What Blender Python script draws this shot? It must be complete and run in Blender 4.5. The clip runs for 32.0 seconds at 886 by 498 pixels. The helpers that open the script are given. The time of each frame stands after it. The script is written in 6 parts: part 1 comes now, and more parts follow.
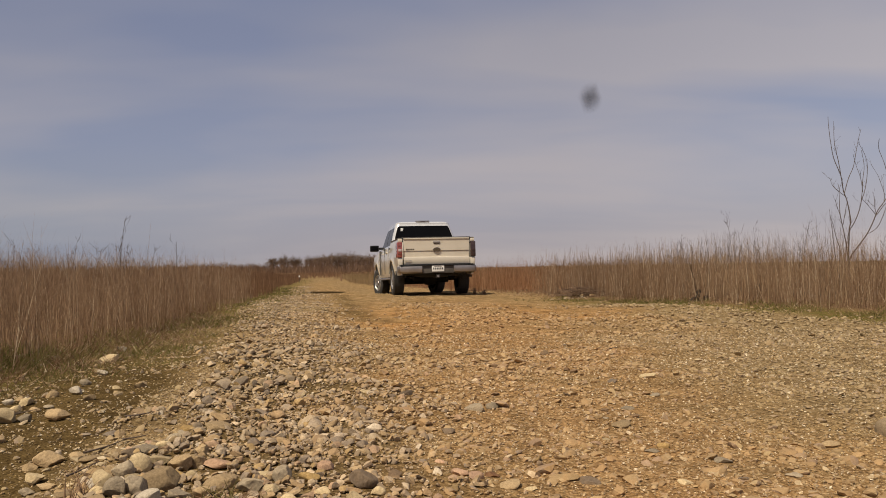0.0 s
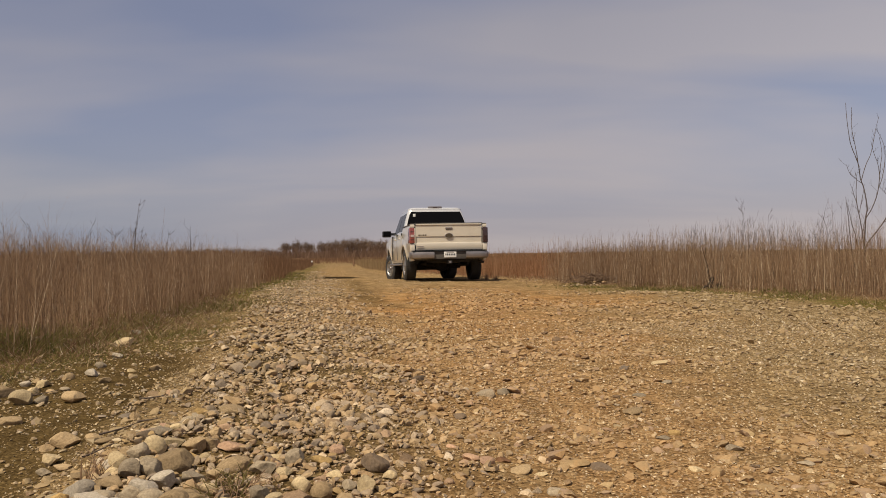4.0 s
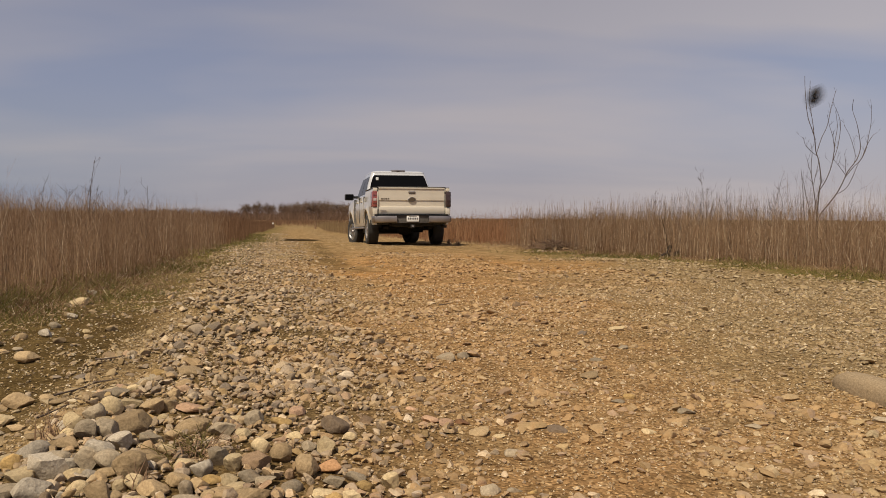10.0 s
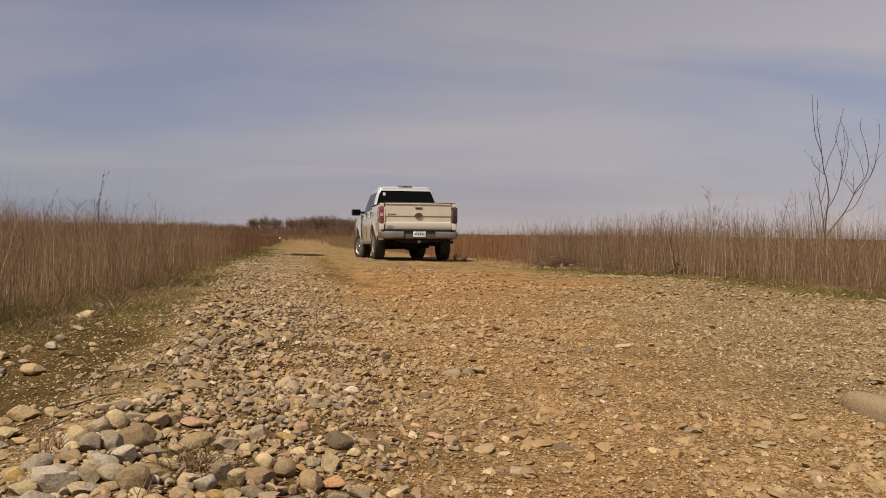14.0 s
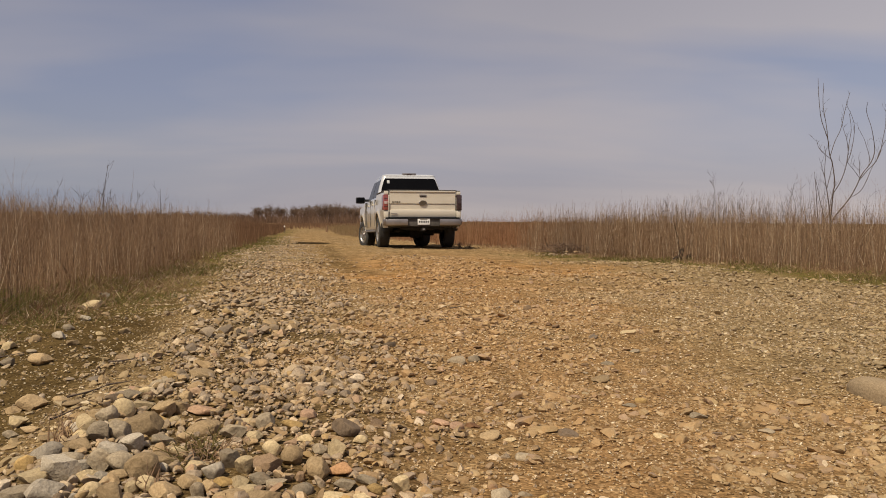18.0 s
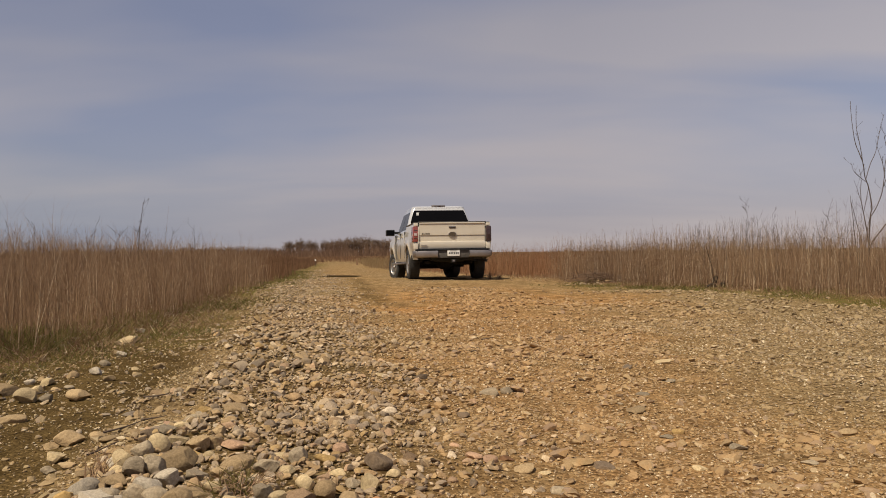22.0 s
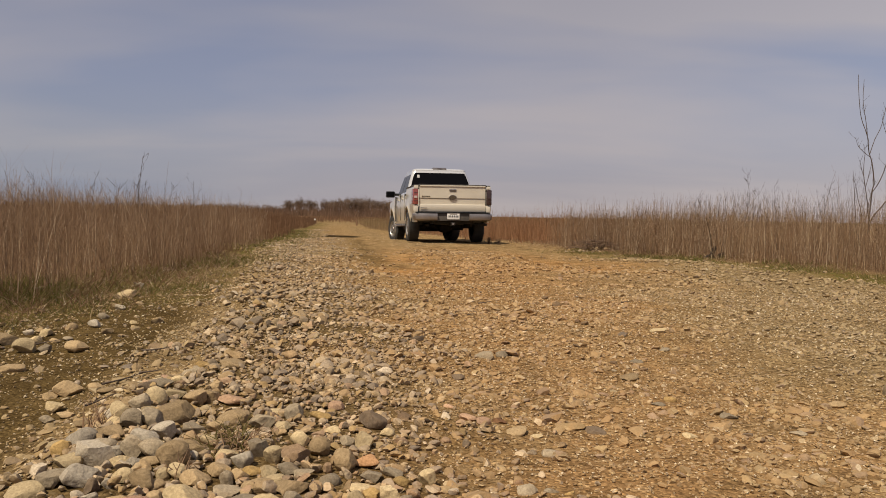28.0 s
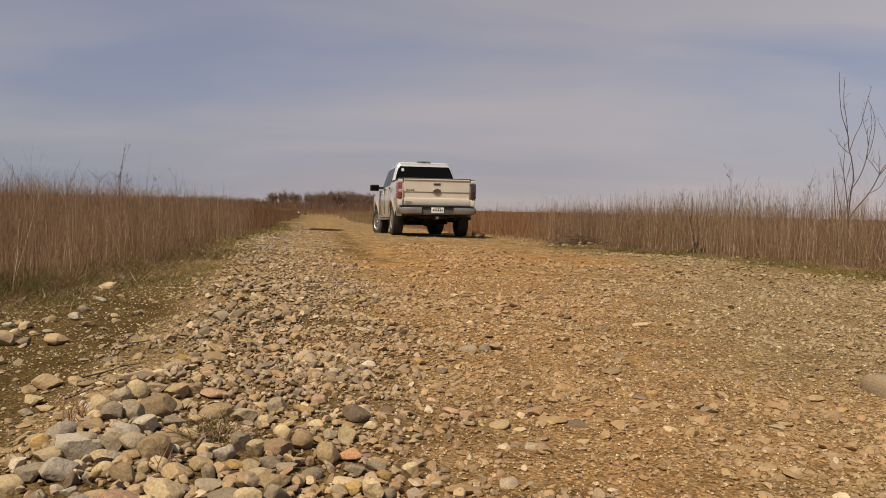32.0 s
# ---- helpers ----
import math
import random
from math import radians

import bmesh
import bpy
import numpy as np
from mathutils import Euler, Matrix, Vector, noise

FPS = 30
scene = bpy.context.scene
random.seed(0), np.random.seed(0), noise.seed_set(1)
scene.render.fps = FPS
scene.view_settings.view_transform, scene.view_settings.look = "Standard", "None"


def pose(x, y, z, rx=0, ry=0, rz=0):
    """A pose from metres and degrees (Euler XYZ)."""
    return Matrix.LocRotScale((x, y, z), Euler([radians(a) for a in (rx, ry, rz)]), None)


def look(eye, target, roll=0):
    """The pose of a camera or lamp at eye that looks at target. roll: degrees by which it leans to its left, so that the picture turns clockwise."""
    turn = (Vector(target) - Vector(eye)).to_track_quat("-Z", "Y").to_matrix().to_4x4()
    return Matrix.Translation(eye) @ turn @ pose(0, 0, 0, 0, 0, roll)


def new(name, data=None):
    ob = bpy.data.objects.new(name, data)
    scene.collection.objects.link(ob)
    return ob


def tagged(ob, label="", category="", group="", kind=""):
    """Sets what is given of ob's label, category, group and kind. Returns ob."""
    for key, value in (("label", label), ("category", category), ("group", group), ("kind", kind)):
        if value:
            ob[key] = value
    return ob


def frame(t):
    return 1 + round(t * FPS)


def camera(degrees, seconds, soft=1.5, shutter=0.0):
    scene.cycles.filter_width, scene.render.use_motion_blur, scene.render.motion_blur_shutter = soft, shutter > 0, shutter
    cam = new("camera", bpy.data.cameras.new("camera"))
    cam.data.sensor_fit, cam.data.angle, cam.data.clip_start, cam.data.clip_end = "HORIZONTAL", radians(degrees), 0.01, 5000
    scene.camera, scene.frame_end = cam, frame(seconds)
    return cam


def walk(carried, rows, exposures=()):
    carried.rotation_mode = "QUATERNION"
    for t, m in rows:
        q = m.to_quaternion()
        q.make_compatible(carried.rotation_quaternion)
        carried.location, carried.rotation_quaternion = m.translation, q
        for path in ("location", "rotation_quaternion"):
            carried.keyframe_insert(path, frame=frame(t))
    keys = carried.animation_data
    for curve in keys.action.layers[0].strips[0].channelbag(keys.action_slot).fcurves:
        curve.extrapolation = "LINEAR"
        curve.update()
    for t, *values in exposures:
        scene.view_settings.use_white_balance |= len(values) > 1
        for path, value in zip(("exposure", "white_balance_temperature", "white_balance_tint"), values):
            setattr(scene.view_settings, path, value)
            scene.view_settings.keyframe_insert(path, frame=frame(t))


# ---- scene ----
from collections import defaultdict

# ---- camera: held by one who stands still; it only turns ----
EYE = (0.0, 0.0, 0.63)
cam = camera(61.5, 32.0, soft=0.95, shutter=0.2)
# seconds, yaw to the left, pitch up, roll
PATH = [
    (0, -0.00, 1.45, -1.00),
    (0.5, -0.14, 1.18, -1.03),
    (1, -0.76, 0.60, -0.24),
    (1.5, -0.66, 1.12, -0.05),
    (2, -0.97, 1.18, 0.09),
    (2.5, -0.77, 0.91, 0.25),
    (3, 0.25, 0.19, 0.66),
    (3.5, 0.97, 0.56, -0.78),
    (5.5, 1.03, -1.46, 0.22),
    (6, 1.09, -2.01, 0.50),
    (6.5, 0.93, -2.09, 0.54),
    (7, 0.89, -2.44, 0.55),
    (7.5, 0.57, -2.80, 0.20),
    (8, -0.45, -3.02, 0.68),
    (8.5, -1.57, -3.11, 0.47),
    (9, -2.37, -4.46, 1.51),
    (9.5, -2.29, -2.94, 0.97),
    (10, -1.92, -2.37, 0.30),
    (10.5, -1.37, -2.17, 0.58),
    (11, -0.99, -2.02, 0.73),
    (11.5, -0.98, -1.28, 0.23),
    (12, -1.08, -1.24, 0.12),
    (12.5, -0.99, -2.08, 0.83),
    (13, -0.87, -1.41, 0.60),
    (13.5, -1.03, -1.35, 0.90),
    (14, -1.42, -1.16, 0.73),
    (14.5, -1.55, -1.28, 0.85),
    (16.5, -0.81, -1.65, 0.66),
    (17, -0.78, -2.07, 0.75),
    (17.5, -0.70, -2.59, 1.35),
    (18, -1.08, -2.13, 0.32),
    (18.5, -1.53, -2.46, 0.24),
    (19, -1.30, -1.70, 1.03),
    (19.5, -1.16, -0.03, -0.64),
    (20, -1.13, -4.37, 3.73),
    (20.5, -0.96, -2.56, 3.36),
    (21, -0.66, 1.27, -0.61),
    (21.5, -0.55, 0.57, -0.83),
    (22, 1.22, 0.28, -0.67),
    (22.5, 1.32, -1.02, -0.04),
    (23, 0.87, -3.84, 1.60),
    (23.5, 0.66, -3.00, 1.74),
    (24, 0.66, -3.11, 1.18),
    (24.5, 0.38, -2.32, 0.12),
    (25, 0.85, -1.52, 0.12),
    (25.5, 1.68, -1.49, 0.10),
    (27.5, 1.23, -2.47, 0.77),
    (28, 1.16, -2.56, 1.00),
    (28.5, 1.00, -3.63, 1.54),
    (29, 0.87, -3.38, 1.43),
    (29.5, 0.41, -3.38, 1.03),
    (30, 0.61, -3.54, 1.18),
    (30.5, 0.58, -3.14, 0.89),
    (31, 0.31, -3.86, 1.28),
    (31.5, 0.34, -3.53, 1.20),
    (32, -0.08, -3.01, 1.35),
]


def aim(yaw, pitch, roll):
    a, b = radians(yaw), radians(pitch)
    ahead = Vector((-math.sin(a) * math.cos(b), math.cos(a) * math.cos(b), math.sin(b)))
    return look(EYE, Vector(EYE) + ahead, roll)


walk(cam, [(t, aim(yaw, pitch, roll)) for t, yaw, pitch, roll in PATH])

# ---- light: a hazy sun high to one side, thin streaked cloud ----
SUN_EL, SUN_AZ = radians(57), radians(217)  # azimuth clockwise from +y
scene.view_settings.exposure = 0.0
sun_way = Vector((math.sin(SUN_AZ) * math.cos(SUN_EL), math.cos(SUN_AZ) * math.cos(SUN_EL), math.sin(SUN_EL)))
sun_data = bpy.data.lights.new("sun", "SUN")
sun_data.energy, sun_data.angle, sun_data.color = 4.9, radians(1.0), (1.0, 0.88, 0.695)
sun = new("sun", sun_data)
sun.matrix_world = Matrix.Translation((-20, -15, 30)) @ (-sun_way).to_track_quat("-Z", "Y").to_matrix().to_4x4()


def wire(nt, a, out, b, inp):
    nt.links.new(a.outputs[out], b.inputs[inp])


def node(nt, kind, **values):
    n = nt.nodes.new(kind)
    for key, v in values.items():
        if key in n.inputs:
            n.inputs[key].default_value = v
    return n


def math_node(nt, op, a, b=None):
    n = nt.nodes.new("ShaderNodeMath")
    n.operation = op
    for i, v in enumerate((a, b)):
        if v is None:
            continue
        if isinstance(v, (int, float)):
            n.inputs[i].default_value = v
        else:
            nt.links.new(v, n.inputs[i])
    return n.outputs[0]


def ramp_node(nt, fac, stops, mode="LINEAR"):
    n = nt.nodes.new("ShaderNodeValToRGB")
    n.color_ramp.interpolation = mode
    while len(n.color_ramp.elements) < len(stops):
        n.color_ramp.elements.new(0.5)
    for e, (p, c) in zip(n.color_ramp.elements, stops):
        e.position = p
        e.color = (*c, 1) if len(c) == 3 else c
    nt.links.new(fac, n.inputs[0])
    return n.outputs[0]


def mix_node(nt, fac, a, b, blend="MIX"):
    n = nt.nodes.new("ShaderNodeMix")
    n.data_type, n.blend_type = "RGBA", blend
    for sock, v in ((n.inputs[0], fac), (n.inputs[6], a), (n.inputs[7], b)):
        if isinstance(v, (int, float)):
            sock.default_value = v
        elif isinstance(v, tuple):
            sock.default_value = (*v, 1)
        else:
            nt.links.new(v, sock)
    return n.outputs[2]


def make_world():
    world = bpy.data.worlds.new("sky")
    scene.world = world
    world.use_nodes = True
    nt = world.node_tree
    nt.nodes.clear()
    sky = nt.nodes.new("ShaderNodeTexSky")
    sky.sky_type, sky.sun_disc = "NISHITA", False
    sky.sun_elevation, sky.sun_rotation = SUN_EL, SUN_AZ
    sky.air_density, sky.dust_density, sky.ozone_density = 1.0, 2.5, 2.0
    co = nt.nodes.new("ShaderNodeTexCoord")
    sep = nt.nodes.new("ShaderNodeSeparateXYZ")
    wire(nt, co, "Generated", sep, 0)
    up = math_node(nt, "ADD", math_node(nt, "MAXIMUM", sep.outputs[2], 0.0), 0.16)
    flat = nt.nodes.new("ShaderNodeCombineXYZ")
    nt.links.new(math_node(nt, "DIVIDE", sep.outputs[0], up), flat.inputs[0])
    nt.links.new(math_node(nt, "DIVIDE", sep.outputs[1], up), flat.inputs[1])
    place = nt.nodes.new("ShaderNodeMapping")
    place.inputs["Location"].default_value = (5.35, 1.9, 0.0)
    place.inputs["Rotation"].default_value = (0, 0, radians(-14))
    place.inputs["Scale"].default_value = (0.5, 0.95, 1.0)
    wire(nt, flat, 0, place, 0)
    big = node(nt, "ShaderNodeTexNoise", Scale=0.75, Detail=4.0, Roughness=0.48, Distortion=0.3)
    wire(nt, place, 0, big, "Vector")
    cover = ramp_node(nt, big.outputs[0], [(0.40, (0, 0, 0)), (0.62, (1, 1, 1))])
    haze = ramp_node(nt, sep.outputs[2], [(0.0, (1, 1, 1)), (0.16, (0, 0, 0))])
    veil = mix_node(nt, 0.80, sky.outputs[0], (2.95, 3.06, 4.05))
    lit = mix_node(nt, math_node(nt, "MULTIPLY", cover, 0.85), veil, (4.55, 4.17, 4.32))
    deep = ramp_node(nt, sep.outputs[2], [(0.10, (1, 1, 1)), (0.30, (0.785, 0.815, 0.87))])
    lit = mix_node(nt, 1.0, lit, deep, "MULTIPLY")
    side = ramp_node(nt, math_node(nt, "ADD", sep.outputs[0], 0.5), [(0.02, (2.85, 3.1, 3.55)), (0.34, (4.38, 3.82, 3.70)), (0.75, (4.48, 3.88, 3.72))])
    low = mix_node(nt, math_node(nt, "MULTIPLY", haze, 0.68), lit, side)
    paler = ramp_node(nt, math_node(nt, "ADD", sep.outputs[0], 0.5), [(0.0, (0.95, 0.96, 0.97)), (0.25, (1, 1, 1)), (0.65, (1, 1, 1)), (1.0, (1.16, 1.15, 1.12))])
    low = mix_node(nt, 1.0, low, paler, "MULTIPLY")
    back = nt.nodes.new("ShaderNodeBackground")
    back.inputs[1].default_value = 0.10
    nt.links.new(low, back.inputs[0])
    out = nt.nodes.new("ShaderNodeOutputWorld")
    wire(nt, back, 0, out, 0)


make_world()

# ---- materials ----
def material(name):
    m = bpy.data.materials.new(name)
    m.use_nodes = True
    nt = m.node_tree
    return m, nt, nt.nodes["Principled BSDF"]


def bump_node(nt, bsdf, height, strength, distance, after=None):
    b = node(nt, "ShaderNodeBump", Strength=strength, Distance=distance)
    nt.links.new(height, b.inputs["Height"])
    if after is not None:
        nt.links.new(after, b.inputs["Normal"])
    nt.links.new(b.outputs[0], bsdf.inputs["Normal"])
    return b.outputs[0]


def noise_node(nt, scale, detail=4.0, rough=0.55, where="Object"):
    co = nt.nodes.new("ShaderNodeTexCoord")
    n = node(nt, "ShaderNodeTexNoise", Scale=scale, Detail=detail, Roughness=rough)
    wire(nt, co, where, n, "Vector")
    return n.outputs[0]


STONES = [(0.0, (0.333, 0.240, 0.140)), (0.13, (0.284, 0.224, 0.163)), (0.26, (0.396, 0.300, 0.189)), (0.38, (0.236, 0.194, 0.158)), (0.46, (0.337, 0.237, 0.141)), (0.57, (0.329, 0.269, 0.207)), (0.68, (0.484, 0.389, 0.276)), (0.8, (0.342, 0.240, 0.120)), (0.85, (0.194, 0.162, 0.135)), (0.9, (0.380, 0.261, 0.176)), (0.95, (0.488, 0.414, 0.322))]


def soil_tint(nt, geo):
    """Rusty clay along the middle of the road, greyer silt to its sides, in broad patches."""
    n = node(nt, "ShaderNodeTexNoise", Scale=0.7, Detail=4.0, Roughness=0.6)
    wire(nt, geo, "Position", n, "Vector")
    sep = nt.nodes.new("ShaderNodeSeparateXYZ")
    wire(nt, geo, "Position", sep, 0)
    bend = math_node(nt, "MULTIPLY", math_node(nt, "MAXIMUM", math_node(nt, "SUBTRACT", sep.outputs[1], 12.0), 0.0), 0.17)
    off = math_node(nt, "ABSOLUTE", math_node(nt, "ADD", math_node(nt, "SUBTRACT", sep.outputs[0], 0.35), bend))
    away = math_node(nt, "ADD", math_node(nt, "MULTIPLY", off, 0.21), math_node(nt, "MULTIPLY", n.outputs[0], 0.8))
    close = ramp_node(nt, away, [(0.45, (0.394, 0.234, 0.107)), (0.64, (0.325, 0.227, 0.114)), (0.82, (0.283, 0.214, 0.121))])
    far = ramp_node(nt, away, [(0.5, (0.437, 0.248, 0.102)), (0.74, (0.375, 0.242, 0.117)), (0.97, (0.302, 0.224, 0.121))])
    ahead = node(nt, "ShaderNodeMapRange")
    for key, v in (("From Min", 3.0), ("From Max", 9.0)):
        ahead.inputs[key].default_value = v
    nt.links.new(sep.outputs[1], ahead.inputs["Value"])
    beyond = node(nt, "ShaderNodeMapRange")
    for key, v in (("From Min", 9.0), ("From Max", 17.0)):
        beyond.inputs[key].default_value = v
    nt.links.new(sep.outputs[1], beyond.inputs["Value"])
    return mix_node(nt, beyond.outputs[0], mix_node(nt, ahead.outputs[0], close, far), (0.345, 0.243, 0.129))


def stone_material(name, single, stops, dusty, tint=0.0, relief=1.0):
    """River stones in many colours; single: one stone an object, else one stone an island of a mesh."""
    m, nt, bsdf = material(name)
    if single:
        pick = nt.nodes.new("ShaderNodeObjectInfo").outputs["Random"]
    else:
        pick = nt.nodes.new("ShaderNodeNewGeometry").outputs["Random Per Island"]
    base = ramp_node(nt, pick, stops, "CONSTANT")
    second = math_node(nt, "FRACT", math_node(nt, "MULTIPLY", pick, 37.0))
    shade = ramp_node(nt, second, [(0.0, (0.66, 0.65, 0.64)), (1.0, (1.26, 1.23, 1.17))])
    base = mix_node(nt, 1.0, base, shade, "MULTIPLY")
    geo = nt.nodes.new("ShaderNodeNewGeometry")
    grain = node(nt, "ShaderNodeTexNoise", Scale=160.0, Detail=4.0, Roughness=0.65)
    wire(nt, geo, "Position", grain, "Vector")
    blot = node(nt, "ShaderNodeTexNoise", Scale=34.0, Detail=3.0, Roughness=0.6)
    wire(nt, geo, "Position", blot, "Vector")
    spots = ramp_node(nt, grain.outputs[0], [(0.32, (0.72, 0.70, 0.67)), (0.68, (1.18, 1.17, 1.15))])
    base = mix_node(nt, 1.0, base, spots, "MULTIPLY")
    dust = ramp_node(nt, blot.outputs[0], [(0.42, (0, 0, 0)), (0.68, (1, 1, 1))])
    soil = soil_tint(nt, geo)
    base = mix_node(nt, tint, base, soil)
    base = mix_node(nt, math_node(nt, "MULTIPLY", dust, dusty), base, soil)
    nt.links.new(base, bsdf.inputs["Base Color"])
    bsdf.inputs["Roughness"].default_value = 0.82
    bsdf.inputs["Specular IOR Level"].default_value = 0.06
    chips = node(nt, "ShaderNodeTexVoronoi", Scale=75.0, Randomness=1.0)
    wire(nt, geo, "Position", chips, "Vector")
    first = bump_node(nt, bsdf, grain.outputs[0], 0.6 * relief, 0.003)
    second = bump_node(nt, bsdf, chips.outputs["Distance"], 0.3 * relief, 0.004, first)
    bump_node(nt, bsdf, blot.outputs[0], 0.5, 0.010, second)
    return m


ROAD_STONES = [(0.0, (0.340, 0.242, 0.136)), (0.16, (0.283, 0.213, 0.126)), (0.32, (0.378, 0.292, 0.173)), (0.46, (0.283, 0.218, 0.163)), (0.58, (0.329, 0.255, 0.145)), (0.70, (0.351, 0.238, 0.126)),
               (0.79, (0.274, 0.211, 0.166)), (0.88, (0.475, 0.394, 0.266)), (0.935, (0.201, 0.149, 0.122)), (0.97, (0.591, 0.512, 0.382))]
STONE_ROAD = stone_material("trodden_stones", False, ROAD_STONES, 0.5, 0.3)
STONE_FAR = stone_material("far_road_stones", False, ROAD_STONES, 0.6, 0.45)
CLOD = stone_material("dark_clod", False, [(0.0, (0.18, 0.125, 0.082)), (0.35, (0.22, 0.155, 0.10)), (0.7, (0.19, 0.155, 0.125))], 0.3)
STONE_ONE = stone_material("river_stone", True, STONES, 0.3, 0.06)
STONE_MANY = stone_material("river_stones", False, STONES, 0.38, 0.13)
GRIT = stone_material("gravel", False, [(0.0, (0.360, 0.247, 0.126)), (0.18, (0.435, 0.330, 0.182)), (0.36, (0.244, 0.170, 0.094)), (0.52, (0.339, 0.237, 0.126)), (0.66, (0.138, 0.103, 0.073)),
                                       (0.76, (0.583, 0.474, 0.314)), (0.84, (0.350, 0.288, 0.213)), (0.91, (0.700, 0.618, 0.476))], 0.3, 0.2)


def ground_material():
    m, nt, bsdf = material("packed_dirt")
    geo = nt.nodes.new("ShaderNodeNewGeometry")

    def field(scale, detail, rough=0.6):
        n = node(nt, "ShaderNodeTexNoise", Scale=scale, Detail=detail, Roughness=rough)
        wire(nt, geo, "Position", n, "Vector")
        return n.outputs[0]

    def attr(name):
        a = nt.nodes.new("ShaderNodeAttribute")
        a.attribute_name = name
        return a.outputs["Fac"]

    broad, mid, fine = field(0.55, 4), field(5.0, 5), field(70.0, 5, 0.7)
    clay = mix_node(nt, 0.6, soil_tint(nt, geo), ramp_node(nt, broad, [(0.3, (0.75, 0.73, 0.69)), (0.7, (1.08, 1.06, 1.02))]), "MULTIPLY")
    clay = mix_node(nt, 0.75, clay, ramp_node(nt, mid, [(0.34, (0.38, 0.34, 0.29)), (0.60, (1.1, 1.08, 1.04))]), "MULTIPLY")
    cells = node(nt, "ShaderNodeTexVoronoi", Scale=55.0, Randomness=1.0)
    wire(nt, geo, "Position", cells, "Vector")
    cell_pick = nt.nodes.new("ShaderNodeSeparateColor")
    wire(nt, cells, "Color", cell_pick, 0)
    small = node(nt, "ShaderNodeTexVoronoi", Scale=130.0, Randomness=1.0)
    wire(nt, geo, "Position", small, "Vector")
    speck = nt.nodes.new("ShaderNodeSeparateColor")
    wire(nt, small, "Color", speck, 0)
    grit = ramp_node(nt, cell_pick.outputs[0], [(0.0, (0.18, 0.122, 0.064)), (0.3, (0.32, 0.228, 0.118)), (0.5, (0.24, 0.172, 0.094)), (0.72, (0.42, 0.33, 0.20)), (0.88, (0.12, 0.088, 0.054))], "CONSTANT")
    soil = mix_node(nt, math_node(nt, "MULTIPLY", attr("gravel"), 0.8), clay, grit)
    dark = ramp_node(nt, mid, [(0.3, (0.060, 0.040, 0.017)), (0.7, (0.132, 0.090, 0.037))])
    soil = mix_node(nt, attr("dark_soil_and_shade"), soil, dark)
    moss = ramp_node(nt, field(9.0, 5), [(0.36, (0.20, 0.135, 0.057)), (0.54, (0.12, 0.105, 0.032)), (0.70, (0.165, 0.142, 0.047))])
    soil = mix_node(nt, attr("dark_patch"), soil, (0.045, 0.031, 0.018))
    soil = mix_node(nt, attr("moss"), soil, moss)
    litter = ramp_node(nt, field(14.0, 5), [(0.3, (0.13, 0.085, 0.05)), (0.7, (0.20, 0.128, 0.076))])
    soil = mix_node(nt, attr("field"), soil, litter)
    soil = mix_node(nt, 0.7, soil, ramp_node(nt, fine, [(0.3, (0.36, 0.33, 0.29)), (0.7, (1.40, 1.37, 1.33))]), "MULTIPLY")
    soil = mix_node(nt, 0.7, soil, ramp_node(nt, speck.outputs[1], [(0.0, (0.42, 0.39, 0.36)), (0.2, (0.88, 0.86, 0.83)), (0.75, (1.1, 1.08, 1.05)), (0.93, (1.75, 1.75, 1.7))], "CONSTANT"), "MULTIPLY")
    nt.links.new(soil, bsdf.inputs["Base Color"])
    bsdf.inputs["Roughness"].default_value = 0.95
    bsdf.inputs["Specular IOR Level"].default_value = 0.0
    one = bump_node(nt, bsdf, fine, 0.6, 0.007)
    two = bump_node(nt, bsdf, math_node(nt, "SUBTRACT", 1.0, cells.outputs["Distance"]), 0.6, 0.008, one)
    three = bump_node(nt, bsdf, math_node(nt, "SUBTRACT", 1.0, small.outputs["Distance"]), 0.6, 0.004, two)
    bump_node(nt, bsdf, mid, 0.5, 0.02, three)
    return m


GROUND = ground_material()


def plant_material(name, stops, rough=0.85):
    m, nt, bsdf = material(name)
    geo = nt.nodes.new("ShaderNodeNewGeometry")
    base = ramp_node(nt, geo.outputs["Random Per Island"], stops)
    n = node(nt, "ShaderNodeTexNoise", Scale=0.5, Detail=3.0)
    wire(nt, geo, "Position", n, "Vector")
    base = mix_node(nt, 0.8, base, ramp_node(nt, n.outputs[0], [(0.3, (0.78, 0.74, 0.72)), (0.7, (1.15, 1.12, 1.05))]), "MULTIPLY")
    nt.links.new(base, bsdf.inputs["Base Color"])
    bsdf.inputs["Roughness"].default_value = rough
    bsdf.inputs["Specular IOR Level"].default_value = 0.05
    return m


WEED = plant_material("dead_stalks", [(0.0, (0.13, 0.080, 0.050)), (0.3, (0.21, 0.134, 0.085)), (0.65, (0.275, 0.18, 0.113)), (0.93, (0.34, 0.235, 0.152)), (1.0, (0.54, 0.44, 0.32))])
STRAW = plant_material("tawny_stalks", [(0.0, (0.135, 0.085, 0.052)), (0.35, (0.245, 0.155, 0.095)), (0.7, (0.325, 0.218, 0.136)), (0.90, (0.43, 0.315, 0.205)), (1.0, (0.68, 0.57, 0.42))])
GREEN = plant_material("short_grass", [(0.0, (0.085, 0.088, 0.024)), (0.4, (0.135, 0.122, 0.038)), (0.65, (0.175, 0.138, 0.054)), (1.0, (0.28, 0.21, 0.095))])
BARK = plant_material("grey_bark", [(0.0, (0.07, 0.052, 0.042)), (1.0, (0.14, 0.11, 0.09))])
